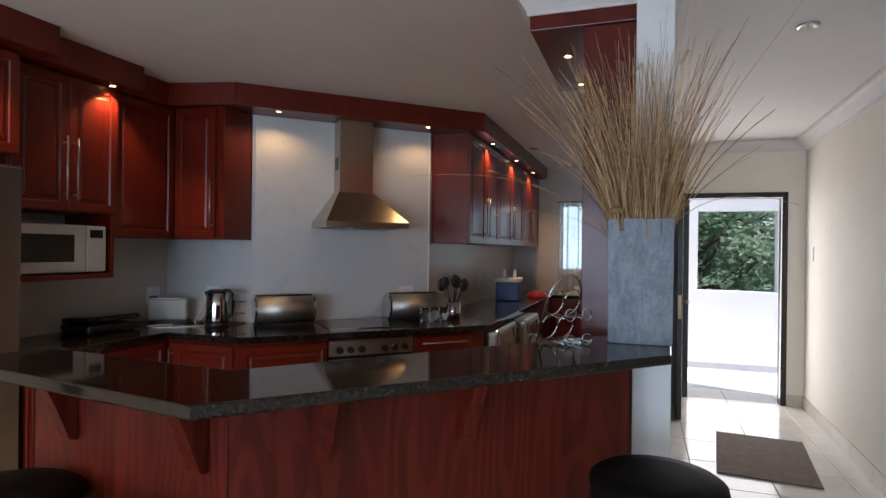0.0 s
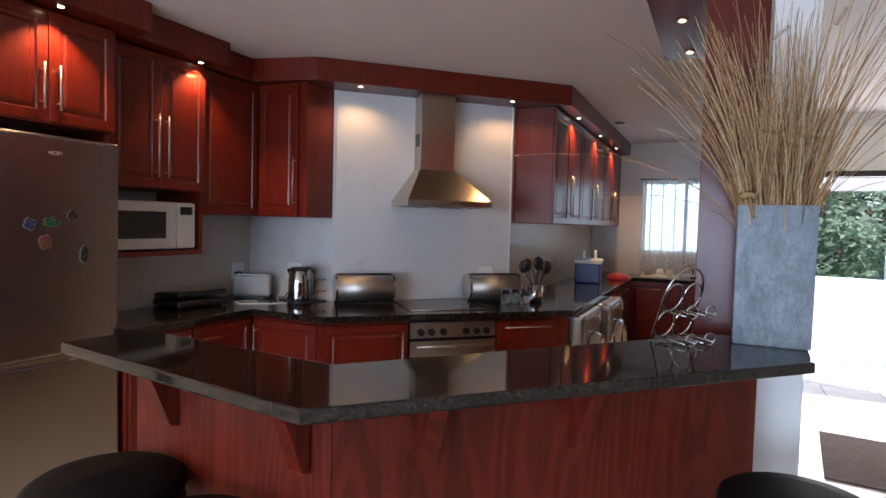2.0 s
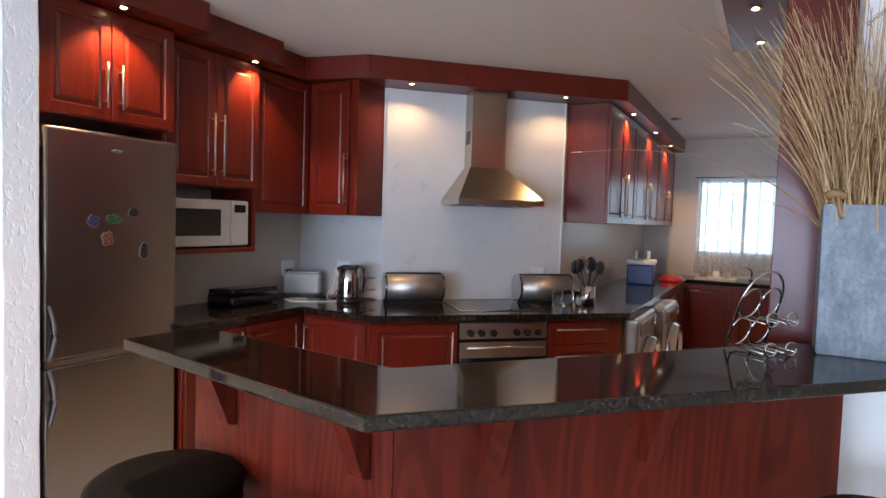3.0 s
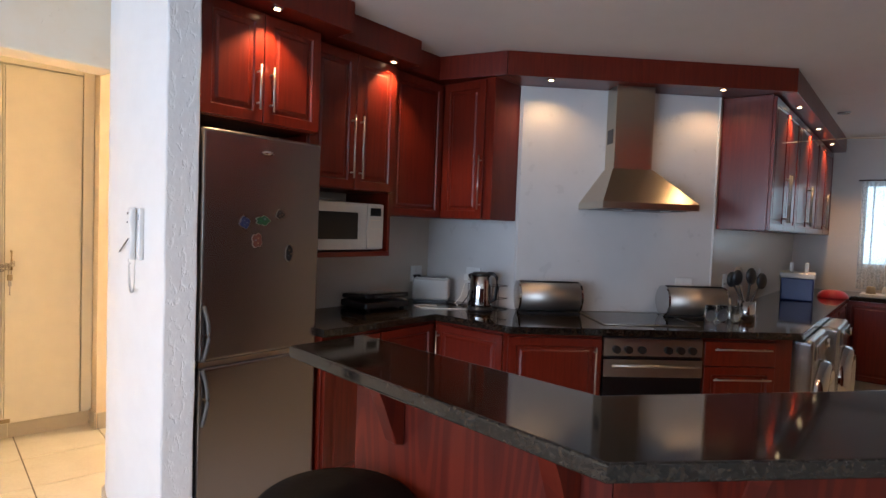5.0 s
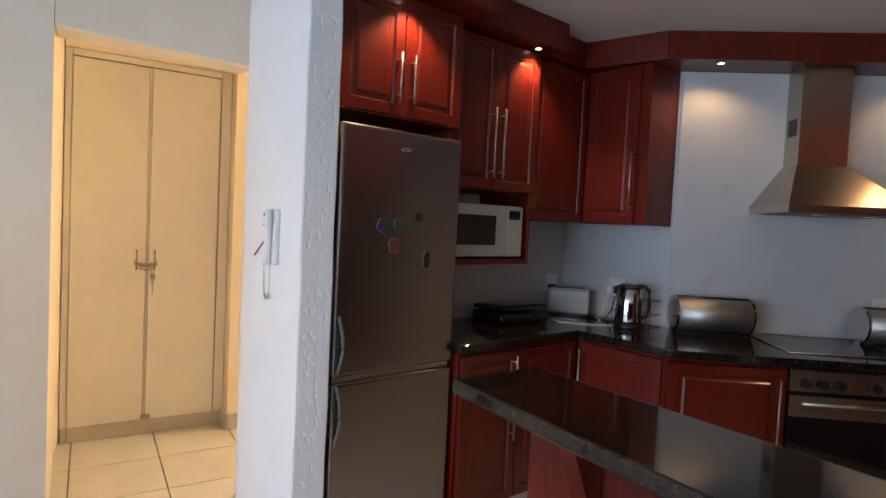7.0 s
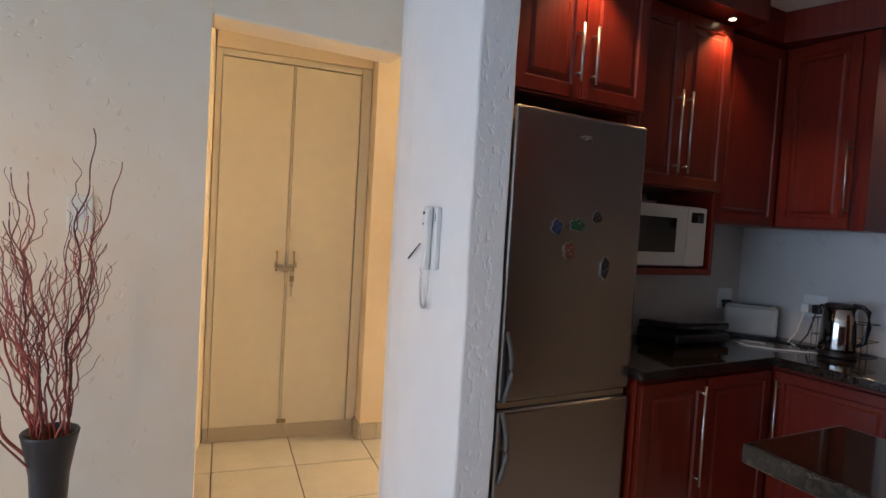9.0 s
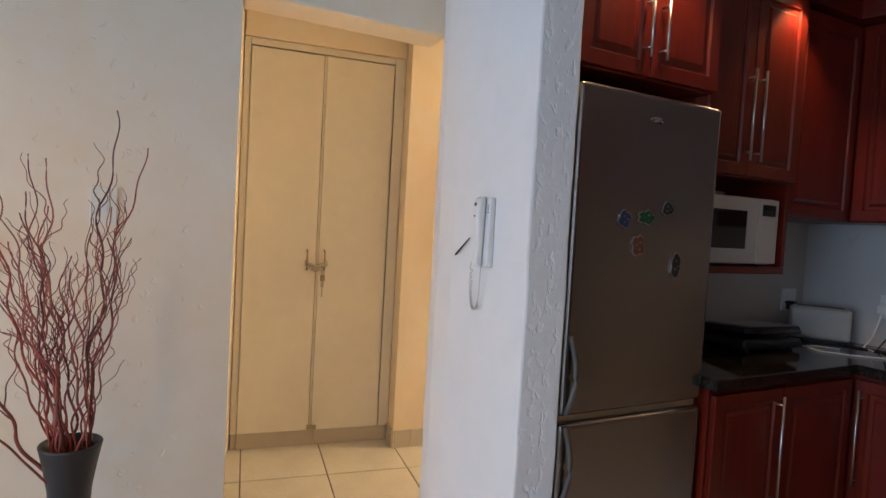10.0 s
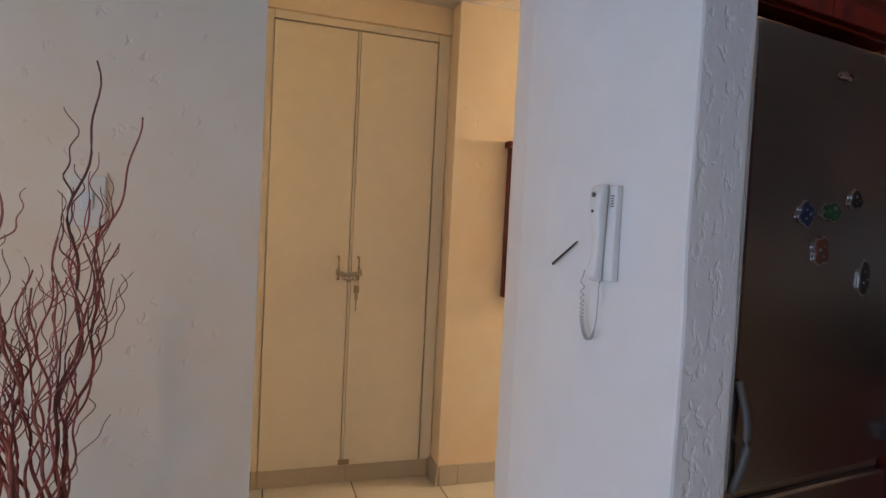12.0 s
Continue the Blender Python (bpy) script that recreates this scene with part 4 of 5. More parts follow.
pic = thing("wall_frame", pose(*hall(1.19, 0.136), 0, 0, 0, 90 - HALL), "dark red wooden frame hanging on the cream hall wall", "frame")
part("board", box(B(), 0.02, 0.5, -0.03, -0.001, 1.0, 1.76, 0.004), DARK_WOOD, pic)
part("stile", box(B(), 0.0, 0.05, -0.045, -0.0, 0.99, 1.765, 0.005), MAHOGANY, pic)
part("cap", box(B(), -0.02, 0.54, -0.06, -0.001, 1.767, 1.80, 0.006), MAHOGANY, pic)

# added fitting, out of view, for the warm light in the hall
lampb = thing("wall_lamp", pose(-3.95, 3.90, 1.85), "added unseen wall lamp standing for the hall's warm light", "lamp")
part("plate", box(B(), -0.06, 0.06, -0.02, -0.001, -0.08, 0.08, 0.006), BRASS, lampb)
part("arm", tube(B(), [(0, -0.02, 0), (0, -0.16, -0.02)], 0.008, 8), BRASS, lampb)

# entry phone
ph = thing("entry_phone", pose(-2.897, 1.345, 1.345, 0, 0, -1), "white entry phone with a coiled cord on the white wall", "telephone")
part("base", box(B(), 0.001, 0.060, -0.02, -0.001, -0.105, 0.105, 0.005, 3), WHITE_PLASTIC, ph)
bm = B()
rows = []
for z, xl, xr, yf in ((0.107, 0.006, 0.040, -0.034), (0.098, 0.003, 0.042, -0.046), (0.060, 0.003, 0.042, -0.050), (0.040, 0.006, 0.041, -0.050), (0.005, 0.012, 0.038, -0.044), (-0.045, 0.011, 0.036, -0.042), (-0.085, 0.006, 0.036, -0.048), (-0.100, 0.005, 0.036, -0.046), (-0.107, 0.009, 0.033, -0.034)):
    cx, rx, cy, ry = (xl + xr) / 2, (xr - xl) / 2, (yf - 0.0215) / 2, (-0.0215 - yf) / 2
    rows.append([bm.verts.new((cx + rx * math.copysign(abs(math.cos(a)) ** 0.6, math.cos(a)), cy + ry * math.copysign(abs(math.sin(a)) ** 0.6, math.sin(a)), z)) for a in np.linspace(0.01, 6.2932, 21)[:-1]])
for p, q in zip(rows, rows[1:]):
    for j in range(20):
        bm.faces.new((p[j], q[j], q[(j + 1) % 20], p[(j + 1) % 20])).smooth = True
bm.faces.new(rows[0])
bm.faces.new(rows[-1][::-1])
bmesh.ops.recalc_face_normals(bm, faces=bm.faces[:])
part("handset", bm, WHITE_PLASTIC, ph)
part("button", lathe(B(), [(0.001, -0.0), (0.0055, 0.0), (0.0055, 0.002)], 0.0, 0.0, 14), GREY, ph).matrix_local = pose(0.022, -0.0492, 0.083, 90)
part("button", lathe(B(), [(0.001, -0.0), (0.0035, 0.0), (0.0035, 0.002)], 0.0, 0.0, 12), GREY, ph).matrix_local = pose(0.022, -0.0502, 0.047, 90)
for i in range(5):
    part("slot", box(B(), 0.046, 0.054, -0.0212, -0.0203, 0.058 + i * 0.0055, 0.0605 + i * 0.0055), GREY, ph)
pts = []
for i in range(321):
    s = i / 320
    cx = -0.006 + 0.028 * math.cos(math.pi * s)
    cz = -0.108 - 0.145 * math.sin(math.pi * s) ** 0.5 + (0.02 * s if s > 0.5 else 0.01)
    a = i * 6.283 / 8.0
    w = 0.0042 * min(1.0, max(0.12, (s - 0.18) * 6))
    pts.append((cx + w * math.cos(a), -0.02 + w * math.sin(a), cz + 0.3 * w * math.cos(a)))
part("coiled_cord", tube(B(), pts, 0.0013, 5), MICRO, ph)
tagged(part("pen", tube(B(), [(-3.07, 1.342, 1.262), (-2.975, 1.338, 1.322)], 0.0035, 8, 0.002), BLACK), "thin black pen hanging beside the entry phone", "pen")

# pot with curly branches
pot = thing("floor_vase", pose(-3.20, 0.246, -0.0), "tall dark grey pot standing on the tiled floor", "vase")
part("pot", lathe(B(), [(0.052, 0.0), (0.056, 0.01), (0.046, 0.12), (0.043, 0.28), (0.046, 0.45), (0.053, 0.58), (0.066, 0.655), (0.075, 0.697), (0.077, 0.705), (0.075, 0.709), (0.069, 0.707), (0.064, 0.685), (0.05, 0.6), (0.001, 0.585)], n=36), POT, pot)
wil = thing("willow_branches", pose(-3.20, 0.248, 0.60), "curly red and brown willow branches in a dark pot", "branches")
rnd = random.Random(11)


def meander(p, tip, bend, steps, curl, waves):
    """A bending, wandering stem from p to p + tip; bend above 1 keeps the foot upright."""
    p, tip = Vector(p), Vector(tip)
    ph = [rnd.uniform(0, 6.28) for _ in range(4)]
    pts = []
    for i in range(steps + 1):
        k = i / steps
        f = k ** bend
        w = curl * min(1.0, 4 * k)
        wy = w * (math.sin(ph[0] + k * waves) + 0.55 * math.sin(ph[1] + k * waves * 2.3))
        wx = w * 0.8 * (math.sin(ph[2] + k * waves * 0.9) + 0.5 * math.sin(ph[3] + k * waves * 2.1))
        pts.append(p + Vector((tip.x * f + wx, tip.y * f + wy, tip.z * k)))
    return pts


def branch(tip, thick, sprigs, bend=1.2):
    foot = (rnd.uniform(-0.03, 0.03), max(-0.035, min(0.035, tip[1] * 0.3 + rnd.uniform(-0.012, 0.012))), 0.0)
    tip = (tip[0] + 0.05, tip[1] * 1.05 - 0.035, tip[2] * 1.09)
    L = tip[2]
    thick *= 0.82
    pts = meander(foot, tip, bend, 48, 0.013, 13.0 * L + 3)
    bm = tube(B(), pts, thick, 7, 0.0016)
    for k in range(sprigs + 1):
        j = rnd.randint(16, 40)
        reach = L * rnd.uniform(0.22, 0.46) * (1.15 - j / 60)
        out = rnd.choice((-1, 1)) * rnd.uniform(0.015, 0.06)
        side = meander(pts[j], (rnd.gauss(0, 0.02), (pts[min(48, j + 9)].y - pts[j].y) + out, reach), 0.75, 36, 0.009, 7.0)
        tube(bm, side, thick * 0.38, 5, 0.0008)
    part("branch", bm, TWIG, wil)


# the long stems: lean across, lean out, height, thickness, side shoots
for tx, ty, tz, thick, sprigs, bend in (
        (0.03, 0.085, 0.93, 0.0062, 6, 1.1), (-0.02, 0.145, 0.85, 0.0055, 6, 1.5), (0.04, -0.02, 0.80, 0.0058, 5, 1.1),
        (-0.03, -0.07, 0.81, 0.0036, 3, 1.2), (0.02, -0.165, 0.79, 0.0055, 5, 1.3), (-0.04, -0.14, 0.80, 0.0034, 2, 1.3),
        (0.05, -0.045, 0.72, 0.005, 4, 1.0), (0.03, -0.22, 0.52, 0.0068, 3, 0.9), (-0.03, -0.25, 0.45, 0.0042, 2, 0.8),
        (0.0, 0.125, 0.62, 0.0034, 2, 1.6)):
    branch((tx, ty, tz), thick, sprigs, bend)
for i in range(15):
    branch((rnd.uniform(-0.05, 0.07), rnd.uniform(-0.11, 0.105), rnd.uniform(0.38, 0.7)), rnd.uniform(0.003, 0.0056), rnd.randint(2, 4))


# ---- on the bar ----
vase = thing("zinc_vase", pose(0.111, 2.31, BAR), "tall rectangular zinc vase with grey patina on the bar", "vase")
bm = B()
r0, r1 = [(-0.104, -0.072), (0.106, -0.072), (0.106, 0.082), (-0.104, 0.082)], [(-0.106, -0.075), (0.108, -0.075), (0.108, 0.085), (-0.106, 0.085)]
r2 = [(x * 0.95, y * 0.94) for x, y in r1]
lv = [[bm.verts.new((x, y, z)) for x, y in r] for r, z in ((r0, 0.001), (r1, 0.432), (r2, 0.432), (r2, 0.30))]
for p, q in zip(lv, lv[1:]):
    for j in range(4):
        bm.faces.new((p[j], p[(j + 1) % 4], q[(j + 1) % 4], q[j]))
bm.faces.new(lv[0])
bm.faces.new(lv[3])
bmesh.ops.bevel(bm, geom=bm.edges[:], offset=0.003, segments=2, affect="EDGES")
part("body", bm, ZINC, vase)

sheaf = thing("dried_grass", pose(0.111, 2.31, BAR + 0.305), "sheaf of dry straw-coloured grass stalks in a zinc vase", "dried grass")
rs = random.Random(5)


def stalk(bm, x, y, tx, ty, L, droop, r):
    pts = []
    bx, by, wob, ph = rs.gauss(0, 0.045), rs.gauss(0, 0.045), rs.uniform(0.0, 0.009), rs.uniform(0, 6.28)
    for i in range(11):
        k = i / 10
        x += 0.1 * bx * (2 * k - 0.5) + wob * math.sin(ph + k * 9.0) * 0.5
        y += 0.1 * by * (2 * k - 0.5)
        pts.append((x + tx * L * k * (0.3 + 0.7 * k) + rs.gauss(0, 0.0015), y + ty * L * k * (0.45 + 0.55 * k), L * k * math.sqrt(max(0.05, 1 - (tx * tx + ty * ty) * 0.5)) - droop * k ** 3))
    tube(bm, pts, r, 4, r * 0.45, False)
    return pts


for grp in range(6):
    bm = B()
    for i in range(88):
        x, y = rs.uniform(-0.088, 0.09), rs.uniform(-0.06, 0.065)
        tx = x / 0.09 * 0.30 + rs.gauss(0, 0.13) - 0.06
        ty = rs.gauss(0, 0.14) - 0.09
        stalk(bm, x, y, tx, ty, rs.uniform(0.32, 0.76) + (0.08 if i % 9 == 0 else 0), max(0, rs.gauss(0.0, 0.06)), rs.uniform(0.0010, 0.0024))
    part("stalks", bm, STRAW, sheaf, "dry straw stalks", "stuff")
for tx, ty, L, dr in ((-1.0, -0.1, 0.70, 0.20), (-0.95, 0.1, 0.50, 0.05), (0.85, 0.1, 0.50, 0.22), (0.75, -0.1, 0.45, 0.02), (-1.05, 0.2, 0.45, 0.14)):
    bm = B()
    pts = stalk(bm, 0.05 if tx > 0 else -0.07, -0.03, tx, ty, L, dr, 0.0016)
    p, q = Vector(pts[-1]), Vector(pts[-1]) - Vector(pts[-2])
    tube(bm, [p, p + q * 0.15, p + q * 0.3], 0.0022, 6, 0.0008)
    part("stalk", bm, STRAW, sheaf)
for x, y, z, a in ((-0.02, -0.14, 0.62, 40), (0.02, -0.12, 0.30, -25), (-0.03, -0.12, 0.34, -20), (0.13, -0.10, 0.66, 62), (0.07, -0.12, 0.32, -15), (-0.15, -0.1, 0.55, 120)):
    bm = B()
    for k in range(9):
        s = (k - 4) * 0.006
        c = Vector((x + s * math.cos(radians(a)), y, z + s * math.sin(radians(a))))
        up = Vector((-math.sin(radians(a)), 0, math.cos(radians(a)))) * 0.006
        tube(bm, [c - up, c, c + up], 0.0022, 5, 0.001)
    part("seed_head", bm, SEED, sheaf, "plaited wheat ear")
bm = B()
tube(bm, [(-0.10, -0.082, 0.15), (-0.085, -0.09, 0.158), (-0.055, -0.088, 0.15)], 0.013, 8, 0.011)
tube(bm, [(-0.075, -0.095, 0.15), (-0.068, -0.098, 0.10), (-0.062, -0.096, 0.085)], 0.006, 6, 0.003)
part("tie", bm, SEED, sheaf, "brown dried seed pod tied to the sheaf")

rack = thing("wine_rack", pose(-0.165, 2.20, BAR, 0, 0, 48), "empty chrome wire wine rack with round loops on the bar", "wine rack")


def loop(cx, cy, cz, rx, rz, n=28, a0=0.0, a1=6.2832):
    return [(cx + rx * math.cos(a0 + (a1 - a0) * i / n), cy, cz + rz * math.sin(a0 + (a1 - a0) * i / n)) for i in range(n + 1)]


def leaning(pts):
    return [(x, y - 0.34 * z, 0.94 * z) for x, y, z in pts]


part("hoop", tube(B(), leaning([(-0.075, 0.015, 0.005)] + loop(0.0, 0.015, 0.15, 0.075, 0.10, 24, math.pi, 0.0) + [(0.075, 0.015, 0.005)]), 0.0035, 8), CHROME, rack)
for cx, cz in ((-0.037, 0.058), (0.037, 0.058), (-0.037, 0.15), (0.037, 0.15)):
    part("ring", tube(B(), leaning(loop(cx, 0.015, cz, 0.036, 0.046)), 0.0028, 8), CHROME, rack)
for cx in (-0.06, -0.015, 0.015, 0.06):
    part("rod", tube(B(), [(cx, -0.02, 0.098), (cx, -0.112, 0.094)], 0.0025, 8), CHROME, rack)
    part("rod", tube(B(), [(cx, 0.011, 0.012), (cx, -0.112, 0.010)], 0.0025, 8), CHROME, rack)
for cx in (-0.037, 0.037):
    part("neck_loop", tube(B(), loop(cx, -0.113, 0.105, 0.021, 0.02), 0.0025, 8), CHROME, rack)
    part("foot_loop", tube(B(), loop(cx, -0.113, 0.0215, 0.021, 0.018), 0.0025, 8), CHROME, rack)

# stools
st = thing("bar_stool", pose(0.165, 1.88, 0), "round bar stool with a padded black leather seat", "stool", "bar stools")
part("seat", lathe(B(), [(0.001, 0.735), (0.165, 0.735), (0.18, 0.745), (0.187, 0.765), (0.183, 0.785), (0.165, 0.797), (0.11, 0.803), (0.001, 0.805)], n=40), LEATHER, st)
part("seat_rim", lathe(B(), [(0.12, 0.715), (0.182, 0.715), (0.186, 0.722), (0.182, 0.734), (0.12, 0.734)], n=40), DARK_WOOD, st, "dark wooden rim")
for k in range(4):
    a = math.pi / 4 + k * math.pi / 2
    part("leg", tube(B(), [(0.13 * math.cos(a), 0.13 * math.sin(a), 0.72), (0.19 * math.cos(a), 0.19 * math.sin(a), 0.0)], 0.018, 10, 0.014), DARK_WOOD, st)
part("foot_ring", tube(B(), [(0.165 * math.cos(i * 0.2618), 0.165 * math.sin(i * 0.2618), 0.28) for i in range(25)], 0.009, 8), DARK_WOOD, st)
copy_thing(st, pose(-1.41, 1.165, 0, 0, 0, 20))
copy_thing(st, pose(-1.03, 1.08, 0, 0, 0, 50))

# ---- on the worktop ----
mw = thing("microwave", pose(-2.815, 2.135, 1.263, 0, 0, 90), "white microwave oven with a dark window in its niche", "microwave")
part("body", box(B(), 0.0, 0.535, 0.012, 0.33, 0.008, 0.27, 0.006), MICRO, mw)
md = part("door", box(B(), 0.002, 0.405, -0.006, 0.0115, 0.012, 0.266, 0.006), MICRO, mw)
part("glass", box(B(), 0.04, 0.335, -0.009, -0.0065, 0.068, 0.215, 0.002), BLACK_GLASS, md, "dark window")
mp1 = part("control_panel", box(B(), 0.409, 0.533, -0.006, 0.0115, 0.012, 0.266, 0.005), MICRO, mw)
part("display", box(B(), 0.43, 0.51, -0.008, -0.0062, 0.20, 0.245), BLACK_GLASS, mp1, "dark display")
for i in range(2):
    part("button_row", box(B(), 0.43, 0.51, -0.0075, -0.0062, 0.175 - i * 0.05, 0.179 - i * 0.05), SKIRT, mp1)
for xx in (0.03, 0.5):
    part("foot", box(B(), xx - 0.012, xx + 0.012, 0.04, 0.28, 0.0, 0.0078), BLACK, mw)
tagged(part("plate", lathe(B(), [(0.06, 0.0), (0.12, 0.006), (0.125, 0.012), (0.06, 0.007), (0.001, 0.006)], n=28), STEEL), "flat steel plate lying on the microwave", "plate").matrix_world = pose(-2.97, 2.34, 1.5335)

gr = thing("sandwich_press", pose(-2.99, 2.80, TOP, 0, 0, 84), "black sandwich press with a steel lid and handle", "sandwich press")
part("base", box(B(), -0.17, 0.17, -0.13, 0.13, 0.012, 0.052, 0.014, 3), BLACK, gr)


def sloping(bm, slope):
    for v in bm.verts:
        v.co.z += slope * v.co.y
    return bm


part("lid", sloping(box(B(), -0.165, 0.165, -0.125, 0.125, 0.068, 0.096, 0.012, 3), -0.07), BLACK, gr)
part("lid_plate", sloping(box(B(), -0.14, 0.14, -0.128, 0.09, 0.0965, 0.101, 0.002), -0.07), STEEL, gr, "brushed steel plate")
part("hinge", tube(B(), [(-0.12, 0.12, 0.058), (0.12, 0.12, 0.058)], 0.011, 10), BLACK, gr)
bm = tube(B(), [(-0.10, -0.125, 0.085), (-0.10, -0.165, 0.09), (0.10, -0.165, 0.09), (0.10, -0.125, 0.085)], 0.009, 8)
part("handle", bm, BLACK, gr)
for xx in (-0.13, 0.13):
    for yy in (-0.1, 0.1):
        part("foot", box(B(), xx - 0.01, xx + 0.01, yy - 0.01, yy + 0.01, 0, 0.0118), BLACK, gr)

to = thing("toaster", pose(-2.985, 3.325, TOP, 0, 0, 34), "white and steel toaster near the kitchen corner", "toaster")
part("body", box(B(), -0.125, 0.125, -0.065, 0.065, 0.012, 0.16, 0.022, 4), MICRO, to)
part("top_strip", box(B(), -0.105, 0.105, -0.042, 0.042, 0.1605, 0.164, 0.001), STEEL, to)
for yy in (-0.022, 0.022):
    part("slot", box(B(), -0.095, 0.095, yy - 0.011, yy + 0.011, 0.1643, 0.166), BLACK, to)
part("foot", box(B(), -0.115, 0.115, -0.055, 0.055, 0, 0.0118), BLACK, to)

ke = thing("kettle", pose(-2.53, 3.27, TOP, 0, 0, 10), "polished steel kettle with a black handle and lid", "kettle")
part("base", lathe(B(), [(0.075, 0.0), (0.08, 0.006), (0.078, 0.02), (0.001, 0.022)], n=32), BLACK, ke)
part("body", lathe(B(), [(0.074, 0.023), (0.075, 0.04), (0.07, 0.14), (0.066, 0.215), (0.06, 0.22), (0.001, 0.221)], n=40), CHROME, ke)
part("lid", lathe(B(), [(0.064, 0.2215), (0.063, 0.232), (0.05, 0.24), (0.012, 0.243), (0.001, 0.243)], n=32), BLACK, ke)
part("handle", tube(B(), [(0.05, 0.0, 0.236), (0.085, 0.0, 0.235), (0.108, 0.0, 0.215), (0.112, 0.0, 0.15), (0.1, 0.0, 0.075), (0.074, 0.0, 0.06)], 0.012, 10, 0.01), BLACK, ke)
part("spout", tube(B(), [(-0.055, 0, 0.19), (-0.082, 0, 0.222)], 0.018, 10, 0.012), BLACK, ke)

ORANGE = plain("orange_label", (0.55, 0.12, 0.02), 0.5)
basket = thing("wire_basket", pose(-2.565, 3.40, TOP), "dark wire basket with jars standing behind the kettle", "basket")
for z in (0.004, 0.07, 0.15):
    part("hoop", tube(B(), [(-0.12, -0.05, z), (0.12, -0.05, z), (0.12, 0.05, z), (-0.12, 0.05, z), (-0.12, -0.05, z)], 0.0025, 6), GREY, basket)
for k in range(11):
    x = -0.12 + 0.024 * k
    part("wire", tube(B(), [(x, -0.0525, 0.002), (x, -0.0525, 0.152)], 0.0018, 5), GREY, basket)
for x, y in ((-2.642, 3.395), (-2.585, 3.40)):
    bo = thing("spice_jar", pose(x, y, TOP + 0.002), "clear spice jar with an orange filling and white cap", "jar", "spice jars")
    part("glass", lathe(B(), [(0.025, 0.0), (0.0265, 0.004), (0.0265, 0.135), (0.017, 0.155), (0.001, 0.156)], n=20), WHITE_PLASTIC, bo)
    part("filling", lathe(B(), [(0.027, 0.008), (0.0273, 0.01), (0.0273, 0.115), (0.027, 0.117)], n=20), ORANGE, bo)
    part("cap", lathe(B(), [(0.018, 0.1565), (0.018, 0.185), (0.001, 0.186)], n=16), WHITE_PLASTIC, bo)


def socket(m, w=0.115):
    s = thing("wall_socket", m, "white electric socket on the kitchen wall", "socket", "wall sockets")
    part("plate", box(B(), -w / 2, w / 2, -0.01, -0.0005, -0.055, 0.055, 0.003), WHITE_PLASTIC, s)
    for dx in (-0.03, 0.0, 0.03):
        part("hole", box(B(), dx - 0.006, dx + 0.006, -0.0108, -0.0101, -0.02, -0.008), BLACK, s)
    part("switch", box(B(), -0.012, 0.012, -0.014, -0.0101, 0.012, 0.032, 0.002), WHITE_PLASTIC, s)
    return s


socket(pose(WEST, 3.36, 1.075, 0, 0, 90))
socket(pose(-2.75, NORTH, 1.09))
SK = DP(1.13, 0.026)
SK.translation.z = 1.085
socket(SK)
for yy in (4.75, 5.15, 5.9):
    socket(pose(RUN, yy, 1.10, 0, 0, 90), 0.075)
plug = thing("plug", pose(WEST + 0.012, 3.35, 1.06), "black plug with its cable in the wall socket", "plug")
part("body", box(B(), 0.0, 0.035, -0.02, 0.02, -0.035, 0.01, 0.006), BLACK, plug)
part("cable", tube(B(), [(0.03, 0, -0.03), (0.06, -0.02, -0.1), (0.07, -0.05, -0.154), (0.15, -0.1, -0.156), (0.22, -0.02, -0.156), (0.35, -0.03, -0.156), (0.5, 0.0, -0.155)], 0.004, 6), BLACK, plug)
for dx, mat, lab in ((-0.03, WHITE_PLASTIC, "white plug with a short lead in the wall socket"), (0.025, BLACK, "black plug with a short lead in the wall socket")):
    pg = thing("plug", pose(-2.75 + dx, NORTH - 0.012, 1.08), lab, "plug")
    part("body", box(B(), -0.02, 0.02, -0.035, 0.0, -0.025, 0.02, 0.006), mat, pg)
    part("cable", tube(B(), [(0, -0.03, -0.02), (0.0, -0.05, -0.06), (-0.01, -0.07, -0.13), (-0.02, -0.12, -0.176), (0.05, -0.18, -0.176)], 0.0035, 6), mat, pg)
tagged(part("cable", tube(B(), [(-2.80, 3.17, TOP + 0.004), (-2.88, 3.13, TOP + 0.004), (-2.90, 3.06, TOP + 0.004), (-2.80, 3.02, TOP + 0.004), (-2.70, 3.08, TOP + 0.004), (-2.62, 3.17, TOP + 0.004), (-2.58, 3.22, TOP + 0.004)], 0.004, 6), WHITE_PLASTIC), "white cable coiled on the black worktop", "cable")


